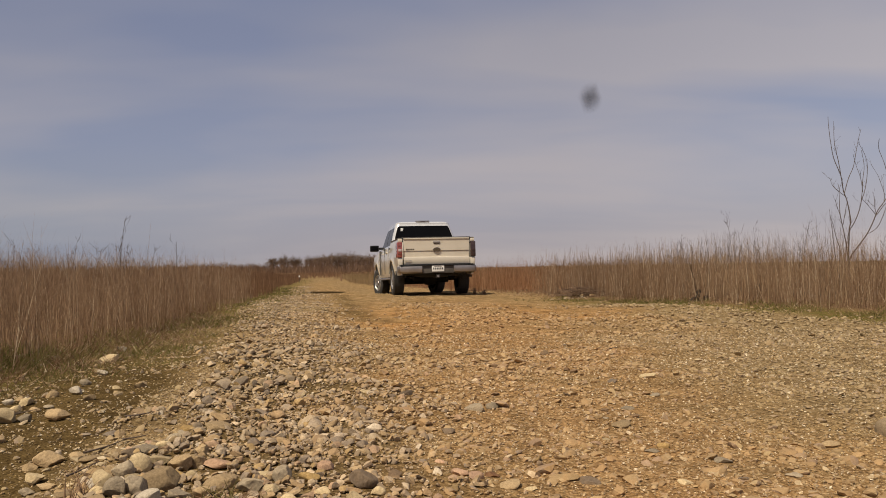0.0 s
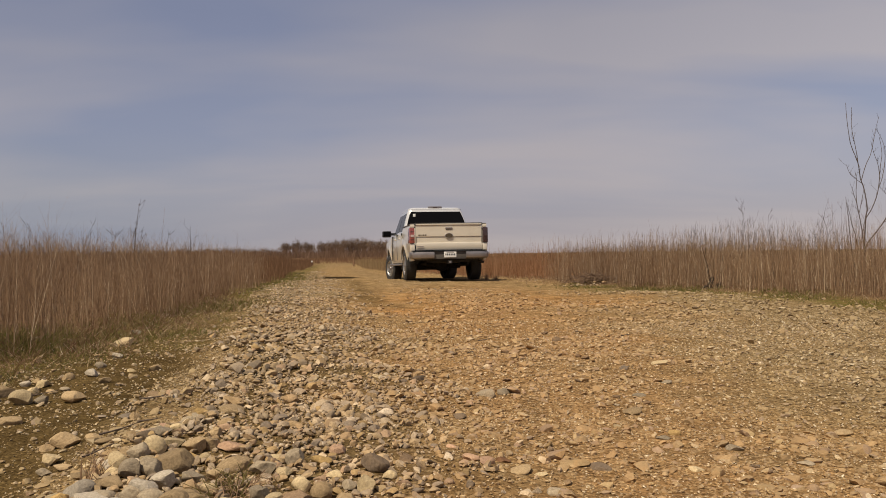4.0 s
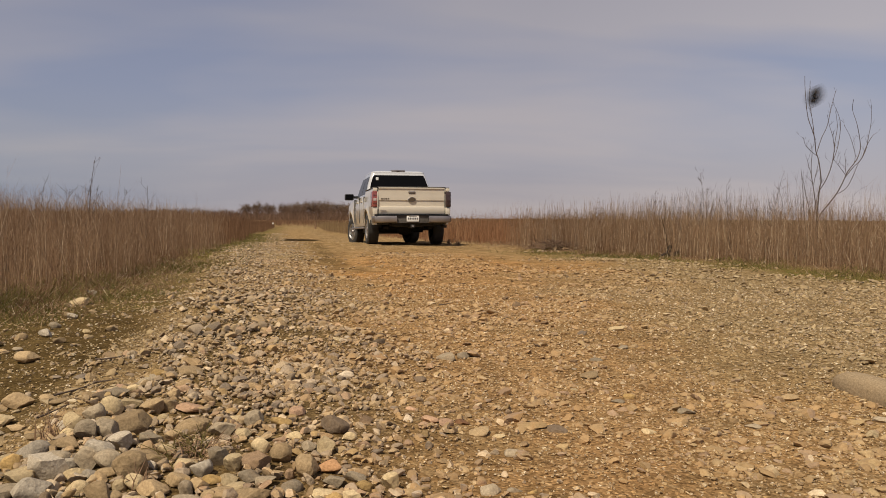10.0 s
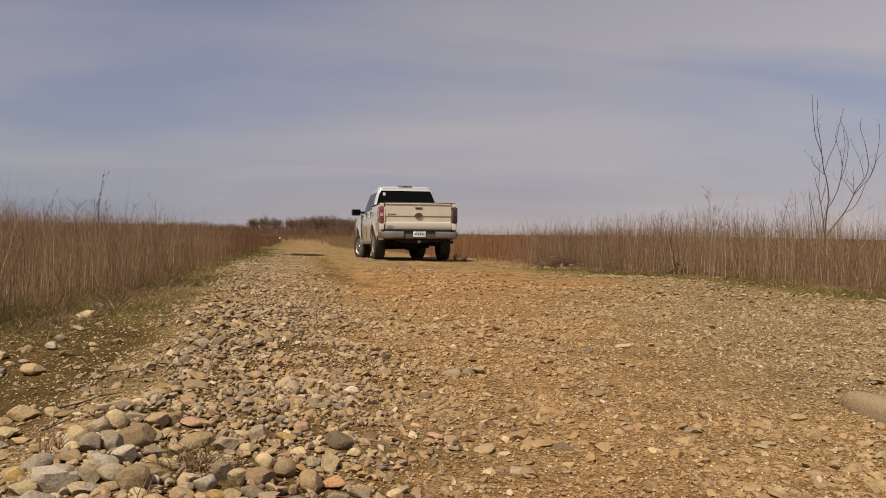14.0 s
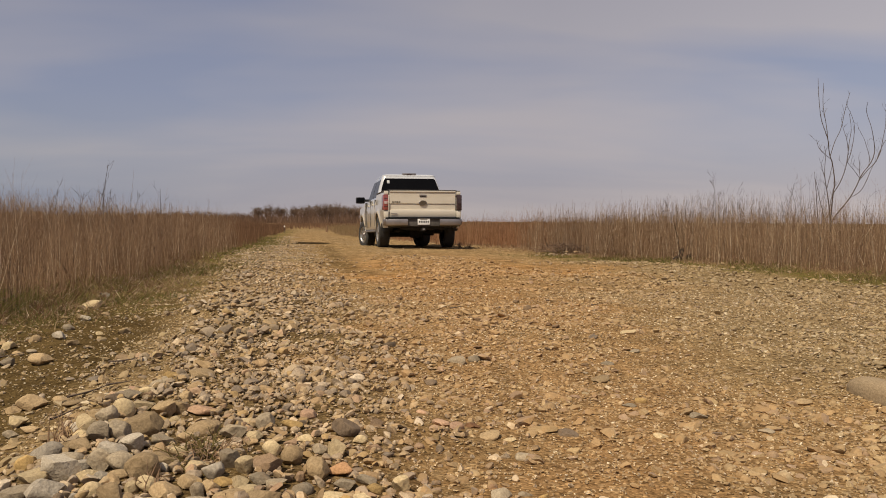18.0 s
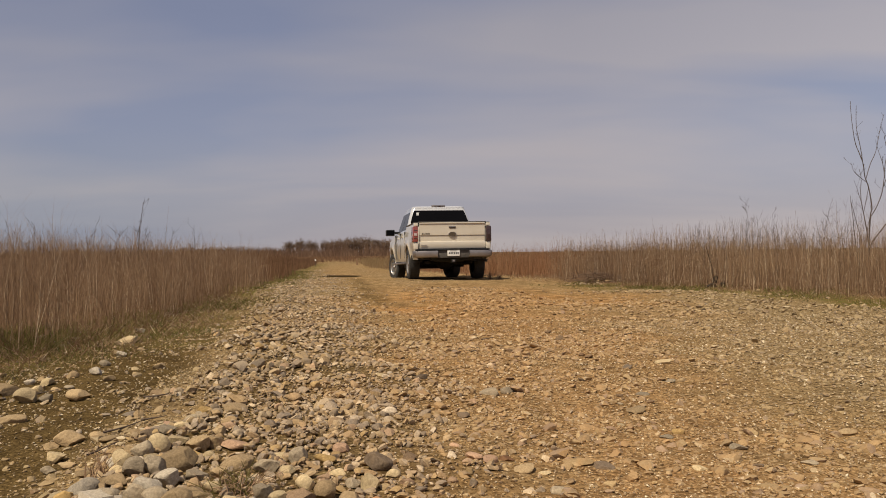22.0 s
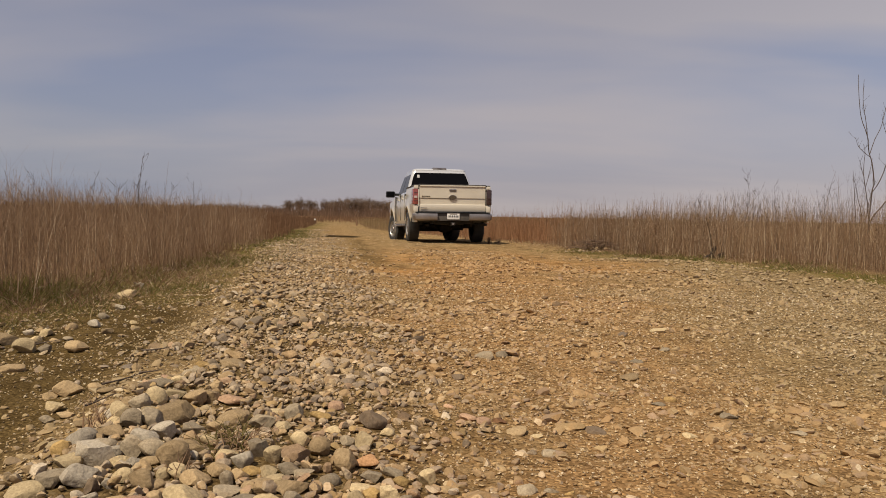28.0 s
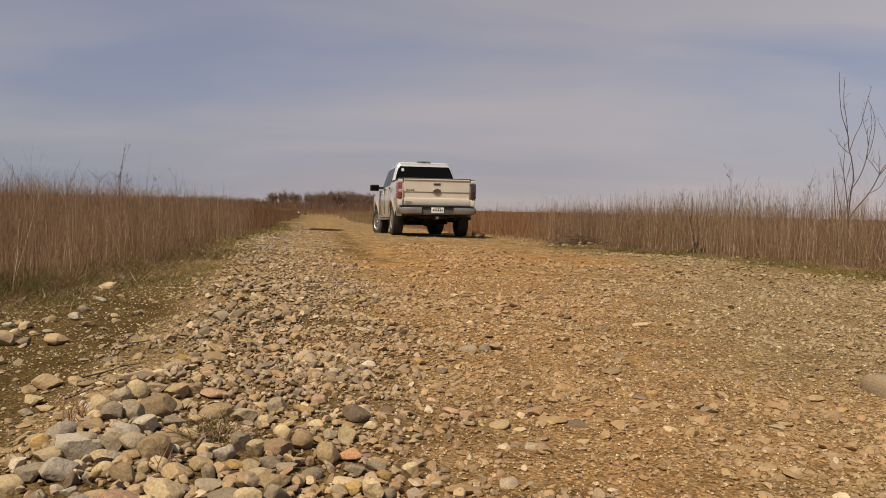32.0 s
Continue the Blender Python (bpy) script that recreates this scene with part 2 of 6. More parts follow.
RUSTY = plant_material("rusty_stalks", [(0.0, (0.185, 0.095, 0.050)), (0.35, (0.272, 0.142, 0.076)), (0.7, (0.33, 0.180, 0.098)), (1.0, (0.41, 0.25, 0.145))])
OCHRE_WEED = plant_material("ochre_stalks", [(0.0, (0.17, 0.115, 0.060)), (0.35, (0.24, 0.165, 0.085)), (0.7, (0.29, 0.205, 0.11)), (1.0, (0.36, 0.27, 0.16))])
BROWN = plant_material("brown_stalks", [(0.0, (0.12, 0.067, 0.040)), (0.35, (0.155, 0.088, 0.052)), (0.7, (0.185, 0.109, 0.064)), (1.0, (0.235, 0.148, 0.09))])
SCRUB = plant_material("far_scrub_twigs", [(0.0, (0.121, 0.077, 0.053)), (0.5, (0.158, 0.100, 0.068)), (1.0, (0.205, 0.133, 0.091))])
TWIGS = plant_material("far_twigs", [(0.0, (0.135, 0.092, 0.066)), (0.5, (0.175, 0.120, 0.085)), (1.0, (0.225, 0.158, 0.112))])


def plain(name, colour, rough, metal=0.0, coat=0.0, wear=0.12, scale=3.0, spec=0.5):
    m, nt, bsdf = material(name)
    n = noise_node(nt, scale, 5.0, 0.6)
    lo = tuple(c * (1 - wear) for c in colour)
    hi = tuple(min(1.0, c * (1 + wear * 0.6)) for c in colour)
    nt.links.new(ramp_node(nt, n, [(0.3, lo), (0.7, hi)]), bsdf.inputs["Base Color"])
    f = noise_node(nt, scale * 9, 3.0)
    nt.links.new(ramp_node(nt, f, [(0.3, (rough * 0.8,) * 3), (0.7, (min(1.0, rough * 1.25),) * 3)]), bsdf.inputs["Roughness"])
    bsdf.inputs["Metallic"].default_value = metal
    bsdf.inputs["Coat Weight"].default_value = coat
    bsdf.inputs["Coat Roughness"].default_value = 0.06
    bsdf.inputs["Specular IOR Level"].default_value = spec
    return m


PAINT = plain("pearl_white_paint", (0.63, 0.57, 0.465), 0.34, 0.0, 0.9, 0.06)
PAINT_LOW = plain("pale_gold_paint", (0.46, 0.385, 0.275), 0.42, 0.15, 0.5, 0.10)
DUSTY = plain("dusty_plastic", (0.09, 0.08, 0.07), 0.75, wear=0.3, scale=6)
BLACK = plain("black_plastic", (0.016, 0.016, 0.017), 0.5, wear=0.3)
UNDER = plain("dirty_steel", (0.03, 0.026, 0.022), 0.8, 0.3, wear=0.4, scale=7)
RUBBER = plain("tyre_rubber", (0.035, 0.032, 0.028), 0.85, wear=0.35, scale=8)
CHROME = plain("dusty_chrome", (0.33, 0.30, 0.285), 0.36, 0.75, wear=0.15, scale=5)
ALLOY = plain("alloy", (0.42, 0.40, 0.37), 0.35, 0.8, wear=0.15, scale=8)
GLASS = plain("tinted_glass", (0.005, 0.005, 0.006), 0.05, wear=0.1, spec=0.025)
RED = plain("red_lens", (0.30, 0.075, 0.062), 0.22, 0.0, 0.7, 0.45, 22)
DARK_LENS = plain("dark_and_shaded_lens", (0.05, 0.028, 0.026), 0.25, 0.0, 0.3, 0.3, 14)
# Same paint as the body; the sky's reflection is put into its colour.
ROOF = plain("sky_tinted_paint", (0.50, 0.50, 0.505), 0.25, 0.0, 1.0, 0.08)
GOLD = plain("tan_badge", (0.10, 0.073, 0.045), 0.45, 0.3, wear=0.3, scale=20)
CLEAR = plain("clear_lens", (0.50, 0.40, 0.37), 0.15, 0.0, 0.6, 0.1, 12)
WHITE = plain("white_sheet", (0.78, 0.77, 0.73), 0.5, wear=0.08, scale=9)
INK = plain("dark_ink", (0.05, 0.05, 0.06), 0.5)
ROT = plain("rotten_wood", (0.05, 0.036, 0.026), 0.9, wear=0.35, scale=25, spec=0.1)
INSECT = plain("insect_black", (0.02, 0.017, 0.013), 0.5, wear=0.3, scale=200)


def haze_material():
    """A thin dark veil that stands in for an out-of-focus blur."""
    m, nt, bsdf = material("soft_blur_veil")
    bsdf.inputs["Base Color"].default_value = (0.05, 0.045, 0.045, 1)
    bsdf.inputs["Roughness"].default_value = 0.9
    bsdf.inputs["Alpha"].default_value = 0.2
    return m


SOFT_BLUR = haze_material()

# ---- shapes in numbers ----
rng = np.random.default_rng(11)


def smooth(a, b, v):
    t = np.clip((v - a) / (b - a), 0, 1)
    return t * t * (3 - 2 * t)


def wavy(x, y, size, seed):
    """Smooth random hills of about that size, from 0 to 1."""
    x, y = np.asarray(x, float) / size, np.asarray(y, float) / size
    ix, iy = np.floor(x), np.floor(y)
    fx, fy = x - ix, y - iy
    fx, fy = fx * fx * (3 - 2 * fx), fy * fy * (3 - 2 * fy)

    def corner(a, b):
        v = np.sin(a * 127.1 + b * 311.7 + seed * 74.7) * 43758.5453
        return v - np.floor(v)

    top = corner(ix, iy) * (1 - fx) + corner(ix + 1, iy) * fx
    low = corner(ix, iy + 1) * (1 - fx) + corner(ix + 1, iy + 1) * fx
    return top * (1 - fy) + low * fy


def edge(ys, xs):
    return lambda y: np.interp(y, ys, xs)


# the road's plan: field edges, the bank of cobbles and the dirt strip beside it
FIELD_L = edge([-60, 0, 4.2, 5.2, 6.4, 8.3, 12, 17, 24, 30, 46, 64, 80], [-3.4, -3.3, -3.15, -2.95, -2.86, -3.12, -3.65, -4.4, -5.5, -6.7, -9.3, -12.2, -16.0])
FIELD_R = edge([-60, 0, 5, 8.8, 11, 13.8, 16.6, 19, 21, 23.5, 27, 31, 35, 44, 64, 80], [8, 7.2, 6.2, 5.1, 4.2, 3.1, 2.35, 1.65, 1.2, 0.6, -0.4, -1.8, -3.1, -5.3, -8.4, -12.0])
BANK_L = edge([-60, 0, 1.8, 2.5, 3.2, 4, 5, 6.8, 9.5, 14, 22, 48], [-1.0, -0.95, -1.0, -1.12, -1.22, -1.36, -1.55, -1.95, -2.5, -3.6, -4.87, -8.9])
BANK_R = edge([-60, 0, 1.3, 1.9, 2.6, 3.3, 5, 7.7, 12.3, 16, 20, 26, 48], [0.3, 0.3, 0.2, -0.05, -0.25, -0.45, -0.8, -1.35, -2.4, -3.2, -4.0, -5.4, -9.2])


RUTS = (edge([5, 8.8, 12.4, 15, 20.5, 30, 50], [-0.4, -0.85, -1.5, -1.9, -2.85, -5.0, -8.5]), edge([5, 8, 11.6, 15, 17, 20, 30, 50], [2.2, 2.0, 1.75, 1.45, 1.2, 0.7, -2.4, -6.0]))


def in_ruts(x, y):
    """Two smooth wheel tracks where the clay lies bare."""
    a = np.exp(-((x - RUTS[0](y) - 0.22) / 0.58) ** 4) * smooth(7.0, 9.5, y)
    b = np.exp(-((x - RUTS[1](y)) / 0.85) ** 4) * smooth(7.5, 11, y)
    return np.clip((a + b) * (0.72 + 0.5 * wavy(x, y, 1.1, 15)), 0, 1)


def is_bare(x, y):
    """Where the clay is smooth: the wheel tracks and the turning place behind the truck."""
    d = np.hypot((x - 0.9) / 1.9, (y - 16.2) / 2.3) + 0.5 * (wavy(x, y, 1.2, 27) - 0.5)
    return np.maximum(in_ruts(x, y), 0.97 * smooth(1.1, 0.75, d))


def in_bank(x, y):
    w = 0.12 + 0.02 * np.clip(y, 0, 20)
    jag = (wavy(x, y, 0.35, 5) - 0.5) * 0.5
    return smooth(-0.6 * w, 0.8 * w, x - BANK_L(y) + jag) * smooth(-3 * w, 2.5 * w, BANK_R(y) - x + jag * 1.4)


def in_field(x, y):
    jag = (wavy(x, y, 0.6, 3) - 0.5) * 0.5
    return np.maximum(smooth(-0.05, 0.35, FIELD_L(y) - x + jag), smooth(-0.05, 0.35, x - FIELD_R(y) + jag))


def rise(x, y):
    """The ground's height."""
    z = -0.055 * smooth(9, 19.5, y) - 0.063 * smooth(19.5, 23.4, y) - 0.10 * smooth(23.4, 60, y)
    calm = 1 - np.maximum(np.exp(-(((x + 0.7) / 2.2) ** 2 + ((y - 21.3) / 3.0) ** 2)), 0.9 * np.exp(-(((x + 4.0) / 2.0) ** 2 + ((y - 23.5) / 4.0) ** 4)))
    z = z + calm * ((wavy(x, y, 2.6, 1) - 0.5) * 0.05 + (wavy(x, y, 0.7, 2) - 0.5) * 0.028 + (wavy(x, y, 0.22, 4) - 0.5) * 0.019)
    z = z + 0.045 * in_bank(x, y) * smooth(30, 8, y)
    z = z - 0.06 * np.exp(-(((x + 2.0) / 0.7) ** 2 + ((y - 23.1) / 0.9) ** 2))
    strip = smooth(0, 0.3, BANK_L(y) - x) * smooth(0, 0.3, x - FIELD_L(y))
    z = z - 0.03 * strip * smooth(20, 6, y) + 0.05 * in_field(x, y)
    z = z - 0.04 * in_ruts(x, y) * calm
    return z


def sheet(name, verts, faces, mats, smooth_shade=True, sharp=0):
    """A mesh object's data from arrays; faces all have the same number of corners."""
    me = bpy.data.meshes.new(name)
    verts, faces = np.asarray(verts, np.float32), np.asarray(faces, np.int32)
    n, k = faces.shape
    me.vertices.add(len(verts))
    me.vertices.foreach_set("co", verts.ravel())
    me.loops.add(n * k)
    me.loops.foreach_set("vertex_index", faces.ravel())
    me.polygons.add(n)
    me.polygons.foreach_set("loop_start", np.arange(0, n * k, k, dtype=np.int32))
    me.polygons.foreach_set("use_smooth", np.full(n, smooth_shade))
    for m in mats:
        me.materials.append(m)
    me.update(calc_edges=True)
    me.validate()
    if sharp:
        me.set_sharp_from_angle(angle=radians(sharp))
    return me


def part(name, bm, mat, parent, label="", smooth_shade=True):
    """One mesh under a thing or a part."""
    if smooth_shade:
        for f in bm.faces:
            f.smooth = True
    bmesh.ops.recalc_face_normals(bm, faces=bm.faces)
    me = bpy.data.meshes.new(name)
    bm.to_mesh(me)
    bm.free()
    me.materials.append(mat)
    if smooth_shade:
        me.set_sharp_from_angle(angle=radians(35))
    ob = new(name, me)
    ob.parent = parent
    return tagged(ob, label)


PATCH = (4.0, 25.0)  # centre of a flat dark patch on the road


def make_ground():
    """One sheet to the horizon, fine where the road is close."""
    near_y = np.concatenate([np.arange(0.6, 7, 0.075), np.arange(7, 14, 0.11), np.arange(14, 30, 0.25), np.arange(30, 64, 0.8)])
    ys = np.concatenate([-np.geomspace(3500, 1, 26), np.arange(-0.8, 0.6, 0.2), near_y, np.geomspace(64, 3500, 30)])
    side = np.concatenate([np.arange(0, 3.2, 0.08), np.arange(3.2, 7, 0.16), np.arange(7, 16, 0.5), np.geomspace(16, 3500, 30)])
    xs = np.concatenate([-side[:0:-1], side])
    gx, gy = np.meshgrid(xs, ys)
    gz = rise(gx, gy)
    nx = len(xs)
    i = (np.arange(len(ys) - 1)[:, None] * nx + np.arange(nx - 1)[None]).ravel()
    me = sheet("ground", np.stack([gx.ravel(), gy.ravel(), gz.ravel()], 1), np.stack([i, i + 1, i + nx + 1, i + nx], 1), [GROUND])
    x, y = gx.ravel(), gy.ravel()
    field, bank = in_field(x, y), in_bank(x, y)
    strip = smooth(0, 0.25, BANK_L(y) - x) * smooth(-0.2, 0.4, x - FIELD_L(y))
    patch = smooth(1.12, 0.88, np.hypot((x + PATCH[0] - 0.16 * (PATCH[1] - y)) / 0.72, (y - PATCH[1]) / 1.5) + 0.3 * (wavy(x, y, 0.4, 17) - 0.5))
    gap = np.minimum(x - FIELD_L(y), FIELD_R(y) - x)
    moss = smooth(np.where(x < -1.5, 1.2, 1.35), 0.0, gap + (wavy(x, y, 0.5, 9) - 0.5) * 1.0) * np.where(x < -1.5, 0.45 + 0.3 * smooth(5, 8, y) + 0.6 * wavy(x, y, 0.8, 19), 1.0 + 0.4 * wavy(x, y, 0.8, 19))
    moss = moss * np.where(x > -2.2 - 0.17 * np.clip(y - 12, 0, None), smooth(17, 13.5, y), 1.0)
    track = is_bare(x, y)
    # a narrow darker line along the left wheel track
    track_line = np.exp(-((x - RUTS[0](y)) / 0.2) ** 2) * smooth(8.5, 11, y) * smooth(24, 20, y) * (0.6 + 0.4 * wavy(x, y, 0.6, 23))
    # soil in the near bank is darkened for the shade between its stones
    for key, v in (("gravel", np.clip(np.maximum(0.55 + 0.6 * (wavy(x, y, 1.3, 6) - 0.5), bank) - 0.8 * track, 0, 1)), ("dark_soil_and_shade", np.clip(np.maximum(np.maximum(0.95 * strip * smooth(11, 5, y), 0.7 * track_line), 0.75 * bank * smooth(8, 3.5, y)), 0, 1)),
                   ("moss", np.clip(moss * (1 - field), 0, 1)), ("field", field), ("dark_patch", patch)):
        a = me.attributes.new(key, "FLOAT", "POINT")
        a.data.foreach_set("value", v.astype(np.float32))
    return tagged(new("ground", me), "stony tan dirt road between fields of dead weeds", "ground", "", "structure")


ground = make_ground()


# ---- stones ----
def lump(level, seed, low=0.44, high=0.82):
    """A worn stone about 1 long: flattened, with a few broken faces."""
    r = np.random.default_rng(seed)
    bm = bmesh.new()
    bmesh.ops.create_icosphere(bm, subdivisions=level, radius=1.0)
    bm.verts.index_update()
    v = np.array([p.co for p in bm.verts])
    f = np.array([[p.index for p in q.verts] for q in bm.faces])
    bm.free()
    for _ in range(r.integers(8, 15)):
        n = r.normal(size=3)
        n /= np.linalg.norm(n)
        v = v - np.clip(v @ n - r.uniform(low, high), 0, None)[:, None] * n
    v = v * (1 + 0.08 * (wavy(v[:, 0] + 9 * seed, v[:, 1] + v[:, 2], 0.6, seed)[:, None] - 0.5))
    v = v * np.array([1, r.uniform(0.62, 0.95), r.uniform(0.34, 0.68)]) * 0.58
    return v, f


LUMPS = {k: [lump(k, 40 * k + s) for s in range(n)] for k, n in ((1, 12), (2, 14), (3, 8))}
# the smallest pebbles far off: eight uneven faces
LUMPS[0] = []
for _ in range(10):
    corners = np.array([(1, 0, 0), (0, 1, 0), (-1, 0, 0), (0, -1, 0), (0, 0, 1), (0, 0, -1)], float) * rng.uniform(0.75, 1.1, (6, 1)) + rng.normal(0, 0.12, (6, 3))
    LUMPS[0].append((corners * np.array([1, 0.8, 0.5]) * 0.6, np.array([(0, 1, 4), (1, 2, 4), (2, 3, 4), (3, 0, 4), (1, 0, 5), (2, 1, 5), (3, 2, 5), (0, 3, 5)])))


def turned(n, tilt):
    """n random turns: any heading, tilted by about that many radians."""
    h, a, b = rng.uniform(0, 2 * np.pi, n), rng.normal(0, tilt, n), rng.normal(0, tilt, n)
    ch, sh, ca, sa, cb, sb = np.cos(h), np.sin(h), np.cos(a), np.sin(a), np.cos(b), np.sin(b)
    o, i = np.zeros(n), np.ones(n)
    rz = np.stack([ch, -sh, o, sh, ch, o, o, o, i], 1).reshape(-1, 3, 3)
    rx = np.stack([i, o, o, o, ca, -sa, o, sa, ca], 1).reshape(-1, 3, 3)
    ry = np.stack([cb, o, sb, o, i, o, -sb, o, cb], 1).reshape(-1, 3, 3)
    return rz @ rx @ ry


def strew(name, level, x, y, size, sink, mat, label, tilt=0.25, pile=0.0, flat=1.0):
    """Many stones in one mesh, lying on the ground."""
    if level == 2 and size.min() < 0.026:  # small ones need fewer faces
        m = size < 0.026
        strew(name, 1, x[m], y[m], size[m], sink, mat, label, tilt, pile, flat)
        x, y, size = x[~m], y[~m], size[~m]
    small = size < 0.0040 * np.hypot(x, y)
    if level == 1 and small.any() and not small.all():
        strew(name, 0, x[small], y[small], size[small], sink, mat, label, tilt, pile, flat)
        x, y, size = x[~small], y[~small], size[~small]
    n = len(x)
    turn, which = turned(n, tilt), rng.integers(0, len(LUMPS[level]), n)
    z = rise(x, y) + size * (0.25 - sink + pile * rng.uniform(0, 1, n) * smooth(0.1, 0.5, BANK_R(y) - x))
    vs, fs, at = [], [], 0
    for k, (v, f) in enumerate(LUMPS[level]):
        v = v * np.array([1.0, 1.0, flat])
        m = np.where(which == k)[0]
        if not len(m):
            continue
        p = np.einsum("nij,vj->nvi", turn[m], v) * size[m, None, None] + np.stack([x[m], y[m], z[m]], 1)[:, None]
        vs.append(p.reshape(-1, 3))
        fs.append((f[None] + (at + np.arange(len(m)) * len(v))[:, None, None]).reshape(-1, 3))
        at += len(m) * len(v)
    ob = new(name, sheet(name, np.concatenate(vs), np.concatenate(fs), [mat], True, 30 if level > 1 else 10))
    ob.parent = ground
    return tagged(ob, label, "", "", "stuff")


TAKEN = []  # places that the larger stones take up


def scatter(y0, y1, per_m2, keep, spread=0.78, slack=0.7):
    """Random places on a wedge of road ahead, thinned by keep(x, y)."""
    area = (spread * (y0 + y1) + 2 * slack) * (y1 - y0)
    n = int(area * per_m2)
    y = np.sqrt(rng.uniform(y0 * y0, y1 * y1, n * 2))[:n]
    x = rng.uniform(-1, 1, n) * (spread * y + slack)
    m = rng.uniform(0, 1, n) < keep(x, y)
    for cx, cy, r in TAKEN:
        m &= np.hypot(x - cx, y - cy) > r
    return x[m], y[m]


def road_only(x, y):
    return (1 - in_field(x, y)) * (1 - in_bank(x, y))


def road_keep(x, y):
    verge = smooth(1.1, 0.35, FIELD_R(y) - x) * smooth(19, 15, y)
    strip = smooth(0, 0.25, BANK_L(y) - x)
    return road_only(x, y) * (1 - 0.86 * strip) * (1 - 0.85 * verge) * (1 - 0.95 * is_bare(x, y)) * np.clip((0.2 + 0.95 * wavy(x, y, 0.9, 12)) * (0.1 + 1.25 * wavy(x, y, 0.28, 13)), 0, 1)


def bank_keep(x, y):
    return in_bank(x, y) * (1 - 0.92 * is_bare(x, y))


def grit_keep(x, y):
    strip = smooth(0, 0.25, BANK_L(y) - x)
    return (1 - in_field(x, y)) * (1 - 0.4 * strip) * (1 - 0.55 * in_bank(x, y)) * (0.4 + 0.6 * wavy(x, y, 0.4, 21))


def sizes(n, mid, spread, low, high):
    return np.clip(mid * np.exp(rng.normal(0, spread, n)), low, high)


def make_stones():
    # the bank of cobbles: the nearest are stones one could lift out
    x, y = scatter(0.7, 3.6, 1150, in_bank)
    s = sizes(len(x), 0.030, 0.42, 0.014, 0.092)
    s = np.minimum(s * np.interp(y, [1.5, 3.6], [1.05, 0.74]), np.interp(y, [2.35, 2.9], [0.038, 0.085]))
    order = np.argsort(-s * (y > 1.3))
    shapes = [sheet("stone", v, f, [STONE_ONE], True, 40) for v, f in LUMPS[3]]
    for i in order[:300]:
        ob = new("stone", shapes[int(rng.integers(0, len(shapes)))])
        t = turned(1, 0.4)[0]
        ob.matrix_world = Matrix.LocRotScale((x[i], y[i], float(rise(x[i], y[i])) + s[i] * (0.04 + rng.uniform(0, 0.28) * float(smooth(0.0, 0.45, BANK_R(y[i]) - x[i])))), Matrix(t.tolist()).to_quaternion(), (s[i],) * 3)
        ob.parent = ground
    rest = order[300:]
    u, w = scatter(0.7, 3.6, 950, in_bank)
    strew("cobbles", 1, u, w, sizes(len(u), 0.0155, 0.3, 0.009, 0.026), 0.0, STONE_MANY, "mixed grey and cream river cobbles", 0.4, 0.2)
    strew("cobbles", 2, x[rest], y[rest], s[rest], 0.08, STONE_MANY, "mixed grey and cream river cobbles", 0.4, 0.35)
    x, y = scatter(3.6, 8, 1150, bank_keep, 0.55)
    strew("cobbles", 2, x, y, sizes(len(x), 0.0225, 0.48, 0.012, 0.085), 0.08, STONE_MANY, "mixed grey and cream river cobbles", 0.35, 0.25)
    x, y = scatter(8, 20, 520, bank_keep, 0.4)
    strew("cobbles", 1, x, y, sizes(len(x), 0.026, 0.42, 0.015, 0.085), 0.1, STONE_MANY, "mixed grey and cream river cobbles", 0.3, 0.2)
    x, y = scatter(20, 36, 85, bank_keep, 0.3, 1.0)
    strew("cobbles", 1, x, y, sizes(len(x), 0.048, 0.35, 0.025, 0.10), 0.1, STONE_MANY, "mixed grey and cream river cobbles", 0.3, 0.1)
    # flat stones trodden into the road
    x, y = scatter(0.7, 3.0, 2400, road_keep)
    fine = np.interp(x, [0.1, 0.8], [1.0, 0.86])  # the far side of the road is finer
    strew("road_stones", 2, x, y, np.minimum(sizes(len(x), 0.0175, 0.58, 0.009, 0.09) * fine, 0.062 + 0.03 * (x < 0.5)), 0.20, STONE_ROAD, "flat tan stones trodden into dirt", 0.24, 0.0, 0.92)
    x, y = scatter(3.0, 6.5, 1700, road_keep, 0.68, 0.2)
    fine = np.interp(x, [0.0, 1.2], [1.0, 0.9])
    strew("road_stones", 1, x, y, np.minimum(sizes(len(x), 0.0185, 0.6, 0.008, 0.085) * fine, 0.06 + 0.025 * (x < 0.4)), 0.16, STONE_ROAD, "flat tan stones trodden into dirt", 0.26, 0.0, 0.85)
    x, y = scatter(6.5, 13, 560, road_keep, 0.66, 0.0)
    strew("road_stones", 1, x, y, sizes(len(x), 0.0225, 0.6, 0.011, 0.085), 0.12, STONE_FAR, "flat tan stones trodden into dirt", 0.26, 0.0, 0.9)
    x, y = scatter(13, 24, 70, road_keep, 0.35, 2.5)
    strew("road_stones", 1, x, y, sizes(len(x), 0.030, 0.4, 0.018, 0.08), 0.20, STONE_FAR, "flat tan stones trodden into dirt", 0.24, 0.0, 0.92)
    # larger stones and dark clods that stand proud; some clods replace shadows behind lumps
    x, y = scatter(3.0, 13, 20, road_keep, 0.66, 0.2)
    strew("road_stones", 2, x, y, sizes(len(x), 0.040, 0.35, 0.025, 0.08), 0.08, STONE_ROAD, "flat tan stones trodden into dirt", 0.3, 0.0, 0.8)
    x, y = scatter(2.0, 14, 15.0, road_keep, 0.66, 0.2)
